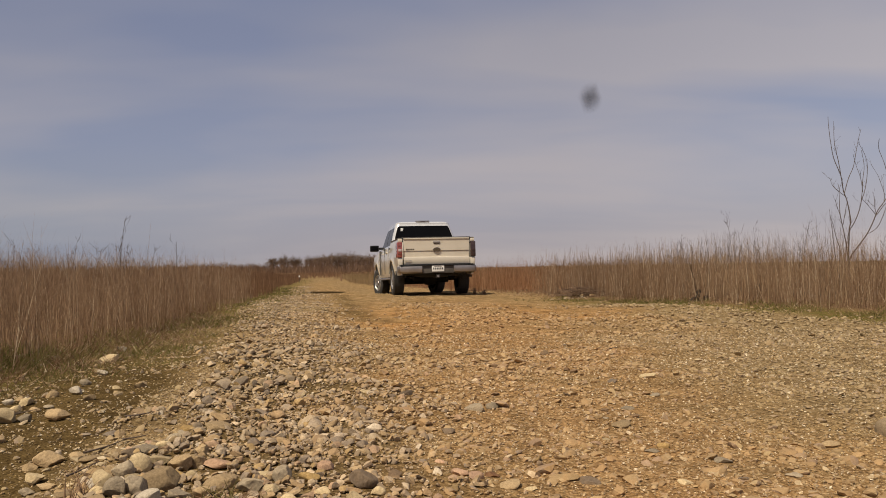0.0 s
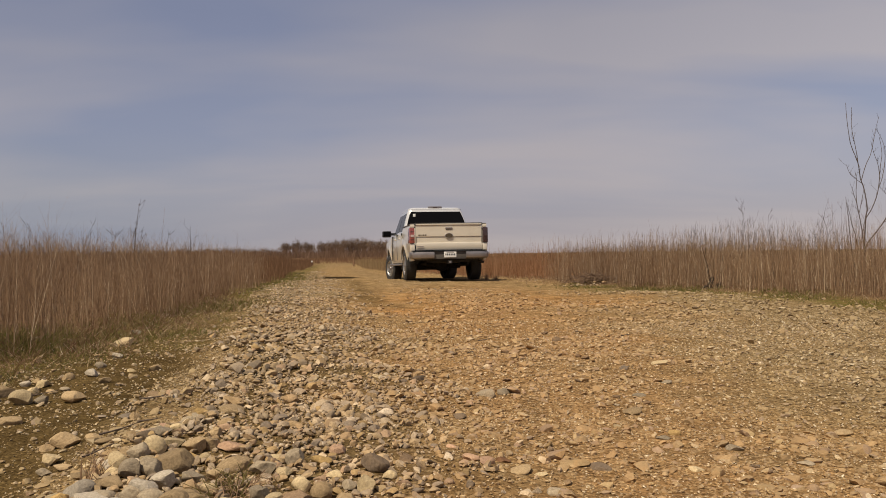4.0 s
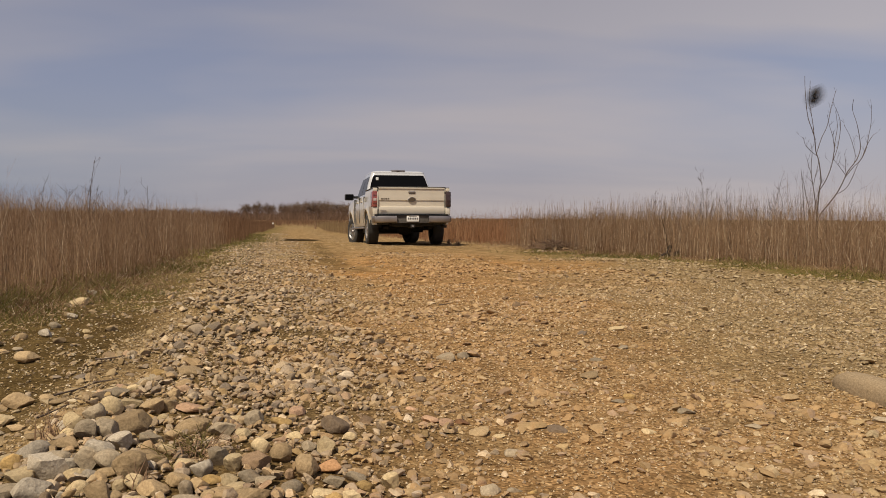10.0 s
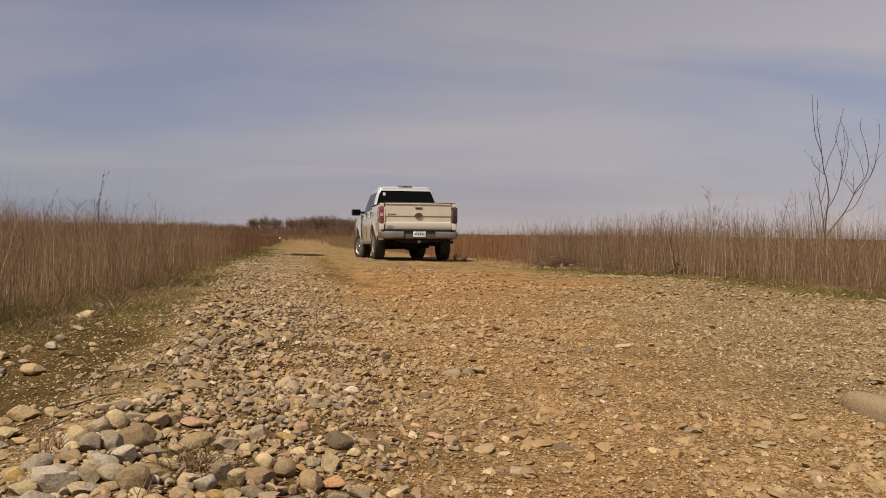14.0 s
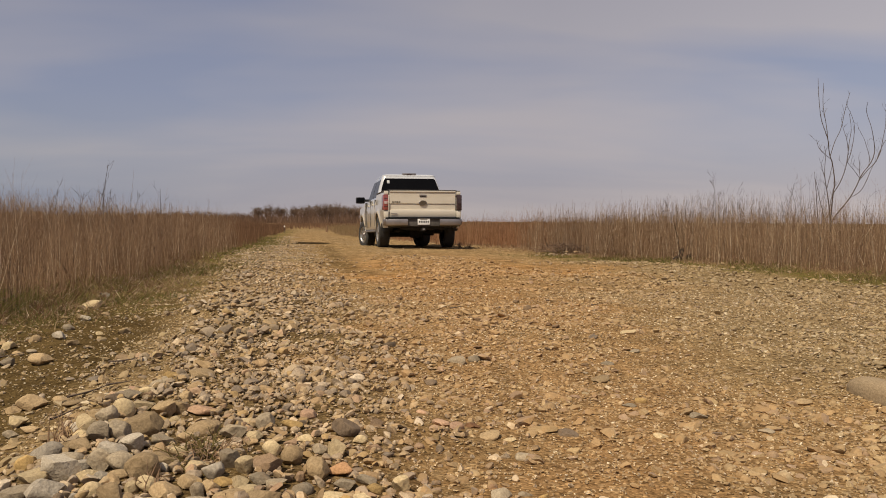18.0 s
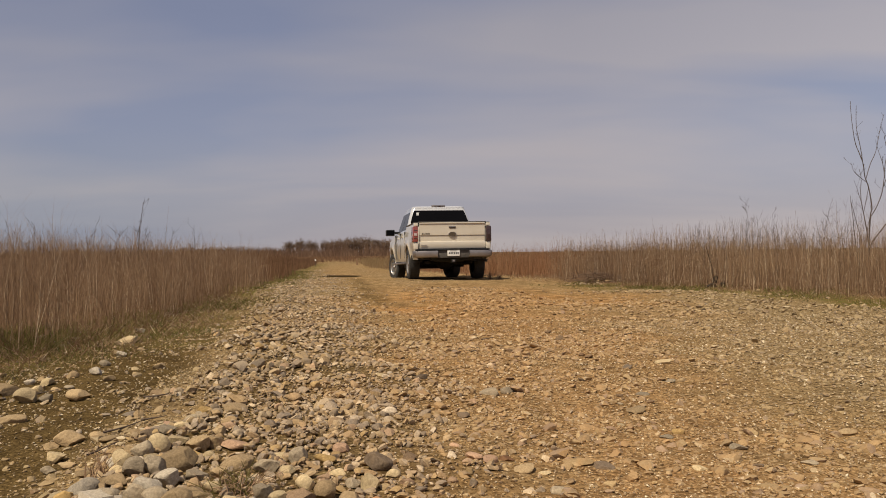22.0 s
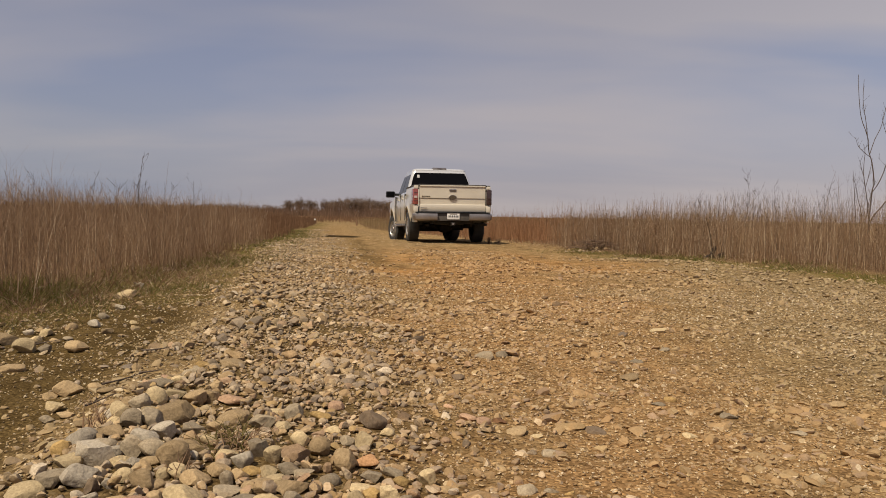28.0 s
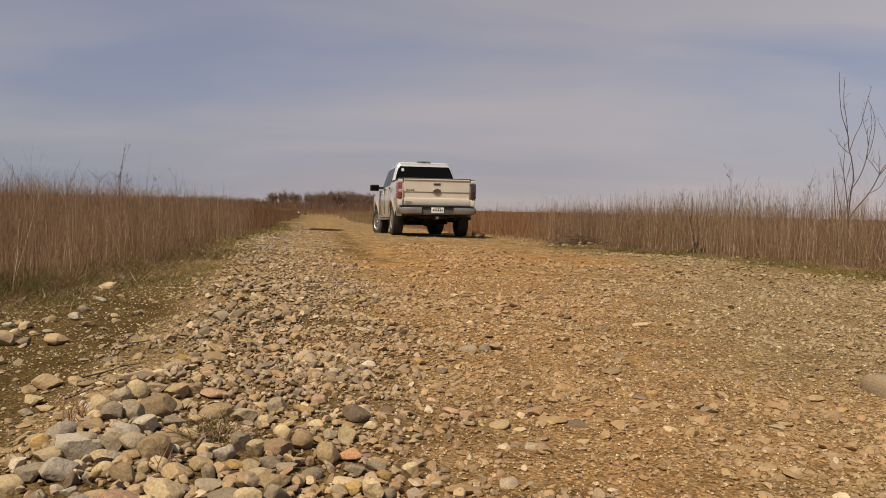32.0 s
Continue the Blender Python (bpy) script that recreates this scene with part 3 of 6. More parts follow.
    strew("dark_clods", 2, x, y, sizes(len(x), 0.036, 0.35, 0.02, 0.07), 0.12, CLOD, "dark broken clods and stones, some in place of shadows", 0.3, 0.0, 0.7)
    # grit between them
    x, y = scatter(0.9, 3.0, 3300, grit_keep, 0.66, 0.3)
    strew("grit", 1, x, y, sizes(len(x), 0.0085, 0.35, 0.0045, 0.018), 0.05, GRIT, "fine tan gravel", 0.3)
    x, y = scatter(3.0, 7.0, 1700, grit_keep, 0.66, 0.0)
    strew("grit", 1, x, y, sizes(len(x), 0.0115, 0.35, 0.006, 0.022), 0.05, GRIT, "fine tan gravel", 0.3)
    # pale stones about the heap of brush
    x, y = 2.78 + rng.normal(0, 0.25, 26), 14.9 + rng.normal(0, 0.2, 26)
    strew("edge_stones", 1, x, y, sizes(26, 0.07, 0.3, 0.04, 0.12), 0.0, STONE_MANY, "loose pale stones along a weedy verge", 0.3)
    # the same ground goes on behind the eye
    x, y = rng.uniform(-4, 6, 2600), rng.uniform(-4, 0.8, 2600)
    m = rng.uniform(0, 1, 2600) < road_keep(x, y)
    strew("road_stones", 1, x[m], y[m], sizes(int(m.sum()), 0.026, 0.5, 0.012, 0.085), 0.20, STONE_ROAD, "flat tan stones trodden into dirt", 0.24, 0.0, 0.92)
    x, y = rng.uniform(-1.6, 0.6, 2200), rng.uniform(-4, 0.8, 2200)
    m = rng.uniform(0, 1, 2200) < in_bank(x, y)
    strew("cobbles", 1, x[m], y[m], sizes(int(m.sum()), 0.045, 0.4, 0.02, 0.10), 0.08, STONE_MANY, "mixed grey and cream river cobbles", 0.4, 0.3)
    # loose stones on the dirt strip and along the field edges
    x, y = scatter(1.5, 14, 32, lambda a, b: smooth(0.1, 0.3, BANK_L(b) - a) * smooth(-0.25, 0.15, a - FIELD_L(b)))
    strew("edge_stones", 2, x, y, sizes(len(x), 0.024, 0.5, 0.012, 0.07), 0.1, STONE_MANY, "loose pale stones on a brown dirt strip", 0.3)
    x, y = scatter(6, 20, 5, lambda a, b: smooth(-0.2, 0.1, FIELD_R(b) - a) * smooth(1.0, 0.2, FIELD_R(b) - a))
    strew("edge_stones", 1, x, y, sizes(len(x), 0.045, 0.35, 0.025, 0.09), 0.1, STONE_ROAD, "loose tan stones along a weedy verge", 0.3)


# ---- plants ----
def tubes(paths, radii, sides=3):
    """Thin tapered stems: paths (n, k, 3), radii (n, k)."""
    n, k, _ = paths.shape
    along = paths[:, -1] - paths[:, 0]
    along = along / np.linalg.norm(along, axis=1)[:, None]
    ref = np.where(np.abs(along[:, 2:3]) > 0.9, np.array([[1.0, 0, 0]]), np.array([[0, 0, 1.0]]))
    u = np.cross(along, ref)
    u /= np.linalg.norm(u, axis=1)[:, None]
    w = np.cross(along, u)
    a = np.arange(sides) * 2 * np.pi / sides
    ring = u[:, None] * np.cos(a)[None, :, None] + w[:, None] * np.sin(a)[None, :, None]
    v = (paths[:, :, None] + ring[:, None] * radii[:, :, None, None]).reshape(-1, 3)
    j = np.arange(sides)
    seg = (np.arange(k - 1)[:, None] * sides)
    q = np.stack([seg + j, seg + (j + 1) % sides, seg + sides + (j + 1) % sides, seg + sides + j], -1).reshape(-1, 4)
    f = (q[None] + (np.arange(n) * k * sides)[:, None, None]).reshape(-1, 4)
    return v, f


def stalks(x, y, tall, thick, twigs=4, lean=0.07, fan=(0.25, 0.7), reach=(0.07, 0.2)):
    """Dead weed stalks with upward side twigs."""
    n = len(x)
    root = np.stack([x, y, rise(x, y) - 0.02], 1)
    slope = np.clip(rng.normal(0, lean, (n, 2)) * np.where(rng.uniform(0, 1, n) < 0.12, 3.0, 1.0)[:, None], -1.2, 1.2)
    bow = rng.normal(0, 0.05, (n, 2))
    t = np.array([0, 0.55, 1.0])
    p = np.repeat(root[:, None], 3, 1)
    p[:, :, 2] += tall[:, None] * t
    p[:, :, :2] += tall[:, None, None] * (slope[:, None] * t[None, :, None] + bow[:, None] * (t * (1 - t) * 2)[None, :, None])
    parts = [tubes(p, thick[:, None] * np.array([1.0, 0.8, 0.25]))]
    for _ in range(twigs):
        h = rng.uniform(0.4, 0.93, n)
        seg = np.clip(np.searchsorted(t, h) - 1, 0, 1)
        fr = (h - t[seg]) / (t[seg + 1] - t[seg])
        i = np.arange(n)
        start = p[i, seg] * (1 - fr)[:, None] + p[i, seg + 1] * fr[:, None]
        a, long = rng.uniform(0, 2 * np.pi, n), tall * rng.uniform(*reach, n)
        out = rng.uniform(*fan, n)
        tip = start + np.stack([np.cos(a) * out, np.sin(a) * out, np.full(n, 1.0)], 1) * long[:, None]
        parts.append(tubes(np.stack([start, tip], 1), thick[:, None] * np.array([0.5, 0.18])))
    return parts


def joined(name, parts, mat, label, category):
    vs, fs, at = [], [], 0
    for v, f in parts:
        vs.append(v)
        fs.append(f + at)
        at += len(v)
    ob = new(name, sheet(name, np.concatenate(vs), np.concatenate(fs), [mat]))
    return tagged(ob, label, category, "", "stuff")


def field_places(side, y0, y1, deep0, deep1, per_m2):
    """Places within a strip along a field's edge, from deep0 to deep1 metres in."""
    n = int((y1 - y0) * (deep1 - deep0) * per_m2)
    y, d = rng.uniform(y0, y1, n), deep0 + (deep1 - deep0) * rng.uniform(0, 1, n) ** 1.2
    jag = (wavy(y, 0 * y, 0.5, 31 + side) - 0.5) * 0.35
    x = FIELD_L(y) - d + jag if side < 0 else FIELD_R(y) + d + jag
    clump = 0.35 + 0.65 * wavy(x, y, 0.35, 33)
    m = rng.uniform(0, 1, n) < clump
    return x[m], y[m]


def heights(x, y, mid, vary, odd):
    h = mid * (0.86 + 0.28 * wavy(x, y, 1.6, 41)) * (1 + rng.normal(0, vary, len(x)))
    tall = rng.uniform(0, 1, len(x)) > 1 - odd
    return np.where(tall, h * rng.uniform(1.08, 1.5, len(x)), np.clip(h, 0.25, 0.92))


def make_fields():
    for side, name, mat, label in ((-1, "dead_weeds", WEED, "dense grey-brown dead weed stalks"), (1, "dead_weeds", STRAW, "dense tawny dead weed stalks")):
        parts, rusty, brown, ochre = [], [], [], []
        near = ((2.2, 9, 0.0, 2.2, 300, 0.0021, 4), (9, 18, 0.0, 2.4, 180, 0.0030, 3), (18, 32, 0.0, 3.0, 75, 0.0055, 1), (32, 70, 0.0, 5.0, 46, 0.0075, 0))
        far = ((4, 22, 2.4, 8.0, 20, 0.004, 2), (22, 70, 3.0, 22.0, 4, 0.012, 0), (72, 150, -14.0, 40.0, 1.4, 0.024, 0), (-16, 2.2, 0.3, 3.0, 20, 0.004, 2))
        if side > 0:
            near = ((3.5, 10, 0.0, 2.4, 180, 0.0026, 4), (10, 18, 0.0, 2.6, 250, 0.0028, 3), (18, 32, 0.0, 3.6, 90, 0.0052, 1), (32, 70, 0.0, 5.0, 46, 0.0070, 0))
        for y0, y1, d0, d1, per, thick, twigs in near + far:
            x, y = field_places(side, y0, y1, d0, d1, per)
            short = rng.uniform(0, 1, len(x)) < 0.25
            tall = heights(x, y, (0.70 if side < 0 else 0.705) if y0 < 17 else (0.66 if side < 0 else 0.64), 0.10, 0.02 if side < 0 else (0.10 if y0 < 18 else 0.2)) * np.where(short, rng.uniform(0.35, 0.8, len(x)), 1)
            tall = np.minimum(tall, np.interp(y, [5, 9], [0.84, 1.6])) * np.interp(y, [28, 40, 75], [1.0, 0.76, 0.58])
            made = stalks(x, y, tall, thick * rng.uniform(0.55, 1.4, len(x)) * np.where(tall > 0.8, 0.6, 1.0), twigs, 0.09, (0.25, 1.0), (0.08, 0.28))
            if 17 <= y0:
                (brown if side < 0 or y0 > 60 else (rusty if y0 < 21 else ochre)).extend(made)
            else:
                parts += made
        # taller fine stalks with small seed heads stand out of the rest
        x, y = field_places(side, 3 if side < 0 else 7, 18, 0.2, 2.6, 34 if side < 0 else 120)
        m = wavy(x, y, 1.1, 45) > (0.42 if side < 0 else 0.30)
        x, y = x[m], y[m]
        parts += stalks(x, y, rng.uniform(0.70, 0.95 if side < 0 else 1.08, len(x)) * (0.85 + 0.25 * wavy(x, y, 0.5, 47)), 0.00016 * np.hypot(x, y) * rng.uniform(0.6, 1.1, len(x)), 5, 0.05, (0.1, 0.4), (0.04, 0.13))
        if side > 0:
            x, y = field_places(side, 18, 44, 0.3, 6.0, 5.0)
            m = wavy(x, y, 1.5, 49) > 0.45
            x, y = x[m], y[m]
            rusty += stalks(x, y, rng.uniform(0.68, 1.0, len(x)), 0.00014 * np.hypot(x, y) * rng.uniform(0.6, 1.1, len(x)), 4, 0.06, (0.1, 0.5), (0.05, 0.16))
        joined(name, parts, mat, label, "weeds")
        joined("far_weeds", brown, BROWN, "far stand of low brown dead weeds", "weeds")
        if rusty:
            joined("ochre_weeds", ochre, OCHRE_WEED, "far stand of low ochre dead grass and weeds", "weeds")
            joined("rusty_weeds", rusty, RUSTY, "stand of low rust-coloured dead weeds", "weeds")
    # broken stalks that lie along the edge of the field
    parts = []
    for side, y0, y1, n in ((-1, 2.2, 12, 1500), (1, 6, 20, 700)):
        y = rng.uniform(y0, y1, n)
        d = rng.normal(-0.12 if side < 0 else 0.05, 0.26, n) + np.where(side < 0, 0.25 * smooth(5, 8, y), 0)
        x = FIELD_L(y) - d if side < 0 else FIELD_R(y) + d
        parts += stalks(x, y, rng.uniform(0.05, 0.17, n), np.full(n, 0.0019), 2, 0.9)
    joined("fallen_stalks", parts, BROWN, "broken dry stalks lying at the weeds' edge", "weeds")
    # pale straws among them
    parts = []
    for side, y0, y1, n in ((-1, 2.4, 11, 2400), (1, 6, 18, 900)):
        y, d = rng.uniform(y0, y1, n), rng.normal(-0.2, 0.28, n)
        x = FIELD_L(y) - d if side < 0 else FIELD_R(y) + d
        parts += stalks(x, y, rng.uniform(0.03, 0.11, n), np.full(n, 0.0021), 1, 1.1)
    joined("fallen_straw", parts, STRAW, "dry straws strewn along the weeds' edge", "straw")
    # short green and straw blades where the fields meet the road
    parts = []
    for side, y0, y1, per in ((-1, 2.5, 10, 2300), (-1, 10, 32, 520), (1, 5, 16, 900)):
        n = int((y1 - y0) * 0.8 * per)
        y, d = rng.uniform(y0, y1, n), rng.normal(-0.17, 0.32, n)
        x = FIELD_L(y) - d if side < 0 else FIELD_R(y) + d
        m = wavy(x, y, 0.45, 51) > 0.45
        x, y = x[m], y[m]
        parts += stalks(x, y, rng.uniform(0.015, 0.085, len(x)), np.clip(0.0004 * y, 0.002, 0.006), 0, 0.7)
    n = 850  # a greener patch
    x, y = rng.normal(-3.02, 0.17, n), rng.normal(5.15, 0.24, n)
    parts += stalks(x, y, rng.uniform(0.04, 0.14, n), np.full(n, 0.0026), 0, 0.6)
    joined("verge_grass", parts, GREEN, "short green and straw grass along the road edge", "grass")


def tuft(x, y, n, tall, mat, label, spread=0.75, wide=0.02):
    """A tuft of separate thin blades that fan out."""
    root = tagged(new("grass_tuft"), label, "grass", "grass tufts")
    root.location = (x, y, float(rise(x, y)))
    for _ in range(n):
        a, out, long = rng.uniform(0, 2 * np.pi), rng.uniform(0.1, spread), tall * rng.uniform(0.5, 1.15)
        foot = rng.normal(0, wide, 2)
        t = np.array([0.0, 0.5, 1.0])
        line = np.stack([foot[0] + np.cos(a) * out * long * t ** 1.6, foot[1] + np.sin(a) * out * long * t ** 1.6, -0.01 + long * t * (1 - 0.25 * out * t)], 1)
        v, f = tubes(line[None], np.array([[0.0017, 0.0013, 0.0004]]) * (1 + 0.09 * y))
        blade = new("blade", sheet("blade", v, f, [mat]))
        blade.parent = root
    return root


def grow(r, start, way, long, thick, depth, out, spread=0.5, kids=(2, 4)):
    """Branches, as polylines with their radii."""
    pts, rad = [Vector(start)], [thick]
    d = Vector(way).normalized()
    for i in range(4):
        d = (d + Vector((r.gauss(0, 0.09), r.gauss(0, 0.09), 0.05))).normalized()
        pts.append(pts[-1] + d * long / 4)
        rad.append(thick * (1 - 0.72 * (i + 1) / 4))
    out.append((pts, rad))
    if depth:
        for _ in range(r.randint(*kids)):
            k = r.randint(1, 3)
            side = Vector((r.gauss(0, 1), r.gauss(0, 1), r.gauss(0.2, 0.4))).normalized()
            grow(r, pts[k], d + side * spread, long * r.uniform(0.4, 0.7), rad[k] * 0.62, depth - 1, out, spread, kids)


def branches_mesh(name, lines, mat, sides=4, least=0.0):
    p = np.array([[tuple(q) for q in pts] for pts, _ in lines])
    rad = np.maximum(np.array([rr for _, rr in lines]), least)
    v, f = tubes(p, rad, sides)
    return sheet(name, v, f, [mat])


def sapling(name, x, y, stems, label, seed, twig_depth=2, group=""):
    """A leafless young tree: stems given as (lean x, lean y, height, thickness)."""
    r = random.Random(seed)
    root = tagged(new(name), label, "sapling", group)
    root.location = (x, y, float(rise(x, y)) - 0.03)
    for k, (lx, ly, tall, thick) in enumerate(stems):
        lines = []
        grow(r, (0, 0, 0), (lx, ly, tall), math.sqrt(lx * lx + ly * ly + tall * tall), thick, 0, lines)
        trunk = new("stem", branches_mesh("stem", lines, BARK, 6))
        trunk.parent = root
        twigs = []
        pts, rad = lines[0]
        for _ in range(int(5 + tall * 9)):
            j = r.randint(1, 3)
            f = r.random()
            at = pts[j].lerp(pts[j + 1], f)
            side = Vector((r.gauss(0, 1), r.gauss(0, 1), r.uniform(0.6, 1.8))).normalized()
            grow(r, at, side, tall * r.uniform(0.06, 0.17), rad[j] * 0.45, twig_depth - 1, twigs, 0.6, (1, 2))
        tw = new("twig_spray", branches_mesh("twig_spray", twigs, BARK, 3, 0.0012))
        tagged(tw, "", "", "", "stuff").parent = root
    return root


def far_tree(name, x, y, tall, seed, label):
    r = random.Random(seed)
    root = tagged(new(name), label, "tree", "bare trees at the end of the road")
    root.location = (x, y, float(rise(x, y)))
    trunk = []
    grow(r, (0, 0, 0), (r.gauss(0, 0.06), 0, 1), tall * 0.8, tall * 0.022, 0, trunk)
    pts, rad = trunk[0]
    # limbs reach out to a rounded, uneven outline; twigs fill the gaps between them
    g = np.random.default_rng(seed)
    n = 150
    way = g.normal(size=(n, 3))
    way[:, 2] = np.abs(way[:, 2]) * 0.9 - 0.25
    way /= np.linalg.norm(way, axis=1)[:, None]
    reach = tall * (0.34 + 0.06 * np.sin(way[:, 0] * 5 + seed) + 0.04 * np.cos(way[:, 1] * 7)) * g.uniform(0.5, 1.0, n) ** 0.7
    tip = np.array([0, 0, 0.58 * tall]) + way * reach[:, None] * np.array([1.2, 1.2, 1.0])
    foot = np.array([tuple(pts[k]) for k in g.integers(1, 4, n)])
    mid = (foot + tip) / 2 + g.normal(0, 0.03 * tall, (n, 3)) + np.array([0, 0, 0.03 * tall])
    made = [tubes(np.stack([foot, mid, tip], 1), np.tile([0.04, 0.024, 0.010], (n, 1)))]
    for _ in range(9):
        f = g.uniform(0.1, 1.0, (n, 1))
        at = mid * (1 - f) + tip * f
        end = at + (way + g.normal(0, 0.8, (n, 3))) * tall * g.uniform(0.04, 0.10, (n, 1))
        made.append(tubes(np.stack([at, end], 1), np.tile([0.015, 0.009], (n, 1))))
    a = new("trunk", branches_mesh("trunk", trunk, TWIGS, 6))
    a.parent = root
    at = np.cumsum([0] + [len(v) for v, _ in made[:-1]])
    b = new("crown", sheet("crown", np.concatenate([v for v, _ in made]), np.concatenate([f + k for (_, f), k in zip(made, at)]), [TWIGS]))
    b.parent = root
    return root


def make_woods():
    """A low far line of bare brown scrub, then the trees that stand out of it."""
    n, each = 420, 16  # thickets, and stems to a thicket; their tops make a rounded outline
    a = rng.uniform(-0.66, -0.03, n)
    d = rng.uniform(215, 330, n)
    full = np.interp(a, [-0.66, -0.45, -0.33, -0.25, -0.215, -0.19, -0.13, -0.03], [4.7, 4.7, 4.9, 5.2, 5.6, 5.8, 6.2, 6.2]) * (d / 280) * rng.uniform(0.84, 1.0, n) * (0.80 + 0.36 * wavy(a * 60, 0 * a, 1.1, 57))
    wide = rng.uniform(3.0, 6.5, n)
    off = rng.uniform(0, 1, (n, each)) ** 0.6 * wide[:, None]
    turn = rng.uniform(0, 2 * np.pi, (n, each))
    x = ((a * d)[:, None] + off * np.cos(turn)).ravel()
    y = (d[:, None] + off * np.sin(turn)).ravel()
    top = (full[:, None] * np.sqrt(1 - 0.7 * (off / wide[:, None]) ** 2)).ravel() * rng.uniform(0.74, 0.93, len(x))
    parts = stalks(x, y, top, rng.uniform(0.03, 0.075, len(x)), 2, 0.10, (0.5, 1.8), (0.12, 0.28))
    low = rng.uniform(0, 1, 5200)  # undergrowth that closes the gaps below
    a, d = -0.66 + 0.63 * low, rng.uniform(212, 300, len(low))
    parts += stalks(a * d, d, rng.uniform(1.2, 2.9, len(low)) * (d / 280), rng.uniform(0.06, 0.14, len(low)), 0, 0.2)
    x, y = rng.uniform(-8, 260, 5200), rng.uniform(130, 230, 5200)  # low thin growth added on the other side to imitate a hazy horizon
    m = wavy(x, y, 7.0, 58) > 0.38
    x, y = x[m], y[m]
    parts += stalks(x, y, (0.62 + 0.62 * wavy(x, y, 4.0, 59)) * rng.uniform(0.6, 1.15, len(x)), rng.uniform(0.02, 0.05, len(x)), 1, 0.1, (0.3, 1.0), (0.1, 0.3))
    joined("far_scrub", parts, SCRUB, "far line of leafless brown scrub woods", "woods")
    r = random.Random(5)
    for k, (ax, tall) in enumerate(((-0.229, 5.9), (-0.214, 6.6), (-0.199, 6.1), (-0.178, 6.2), (-0.165, 6.5), (-0.153, 6.9), (-0.142, 6.7), (-0.131, 6.6), (-0.122, 7.3), (-0.110, 6.6), (-0.097, 6.4), (-0.085, 6.3))):
        dist = r.uniform(235, 262)
        far_tree("bare_tree", ax * dist, dist, tall, 70 + k, "bare brown tree above distant scrub")


# ---- the pickup truck ----
# its own space: x to its right, y ahead, z up, origin on the ground below the rear axle
def box(bm, x0, x1, y0, y1, z0, z1, bevel=0.0, segments=2):
    made = bmesh.ops.create_cube(bm, size=1.0)["verts"]
    for v in made:
        v.co = Vector(((x0 + x1) / 2 + v.co.x * (x1 - x0), (y0 + y1) / 2 + v.co.y * (y1 - y0), (z0 + z1) / 2 + v.co.z * (z1 - z0)))
    if bevel:
        edges = list({e for v in made for e in v.link_edges})
        bmesh.ops.bevel(bm, geom=edges, offset=bevel, segments=segments, profile=0.6, affect="EDGES")
    return bm


def boxed(*a, **k):
    return box(bmesh.new(), *a, **k)


def loft(rings, close_ends=True):
    bm = bmesh.new()
    rows = [[bm.verts.new(p) for p in ring] for ring in rings]
    n = len(rows[0])
    for a, b in zip(rows, rows[1:]):
        for i in range(n):
            bm.faces.new((a[i], a[(i + 1) % n], b[(i + 1) % n], b[i]))
    if close_ends:
        bm.faces.new(rows[0][::-1])
        bm.faces.new(rows[-1])
    return bm


def plan_ring(half, y0, y1, z, r, crown=0.0):
    """A rounded rectangle seen from above."""
    pts = []
    for cx, cy, a0 in ((half - r, y1 - r, 0), (-half + r, y1 - r, 90), (-half + r, y0 + r, 180), (half - r, y0 + r, 270)):
        for k in range(6):
            a = radians(a0 + 18 * k)
            pts.append((cx + r * math.cos(a), cy + r * math.sin(a), z))
    return pts


def skin(us, vs, place, thick):
    """A panel: place(u, v) gives a point and its way inwards; closed all round."""
    bm = bmesh.new()
    out, inn = [], []
    for u in us:
        a, b = [], []
        for v in vs:
            p, q = place(u, v)
            a.append(bm.verts.new(p))
            b.append(bm.verts.new(Vector(p) + Vector(q) * thick))
        out.append(a)
        inn.append(b)
    nu, nv = len(us), len(vs)
    for i in range(nu - 1):
        for j in range(nv - 1):
            bm.faces.new((out[i][j], out[i + 1][j], out[i + 1][j + 1], out[i][j + 1]))
            bm.faces.new((inn[i][j + 1], inn[i + 1][j + 1], inn[i + 1][j], inn[i][j]))
    for i in range(nu - 1):
        bm.faces.new((out[i + 1][0], out[i][0], inn[i][0], inn[i + 1][0]))
        bm.faces.new((out[i][-1], out[i + 1][-1], inn[i + 1][-1], inn[i][-1]))
    for j in range(nv - 1):
        bm.faces.new((out[0][j], out[0][j + 1], inn[0][j + 1], inn[0][j]))
        bm.faces.new((out[-1][j + 1], out[-1][j], inn[-1][j], inn[-1][j + 1]))
    return bm


def lathe(profile, n=36):
    """Turned round the x axis: profile of (x, radius)."""
    rings = []
    for x, r in profile:
        rings.append([(x, r * math.cos(2 * math.pi * k / n), r * math.sin(2 * math.pi * k / n)) for k in range(n)])
    return loft(rings, False)


def bowl(z):
    """Half width of the body at a height."""
    return 0.985 - 0.05 * ((z - 0.98) / 0.42) ** 2


WHEEL_R, AXLE_F = 0.405, 3.683


def side_panel(side, y0, y1, top, axle, low=0.50, arch=0.50, n=44):
    def bottom(y):
        d = abs(y - axle)
        return max(low, 0.43 + math.sqrt(max(arch * arch - d * d, 0))) if d < arch else low

    def place(y, v):
        zb = bottom(y)
        z = zb + (top(y) - zb) * v
        flare = 0.022 * math.exp(-((math.hypot(y - axle, z - 0.43) - arch) / 0.07) ** 2)
        return (side * (bowl(z) + flare), y, z), (-side, 0, 0)

    ys = [y0 + (y1 - y0) * k / n for k in range(n + 1)]
    return skin(ys, [k / 9 for k in range(10)], place, 0.05)


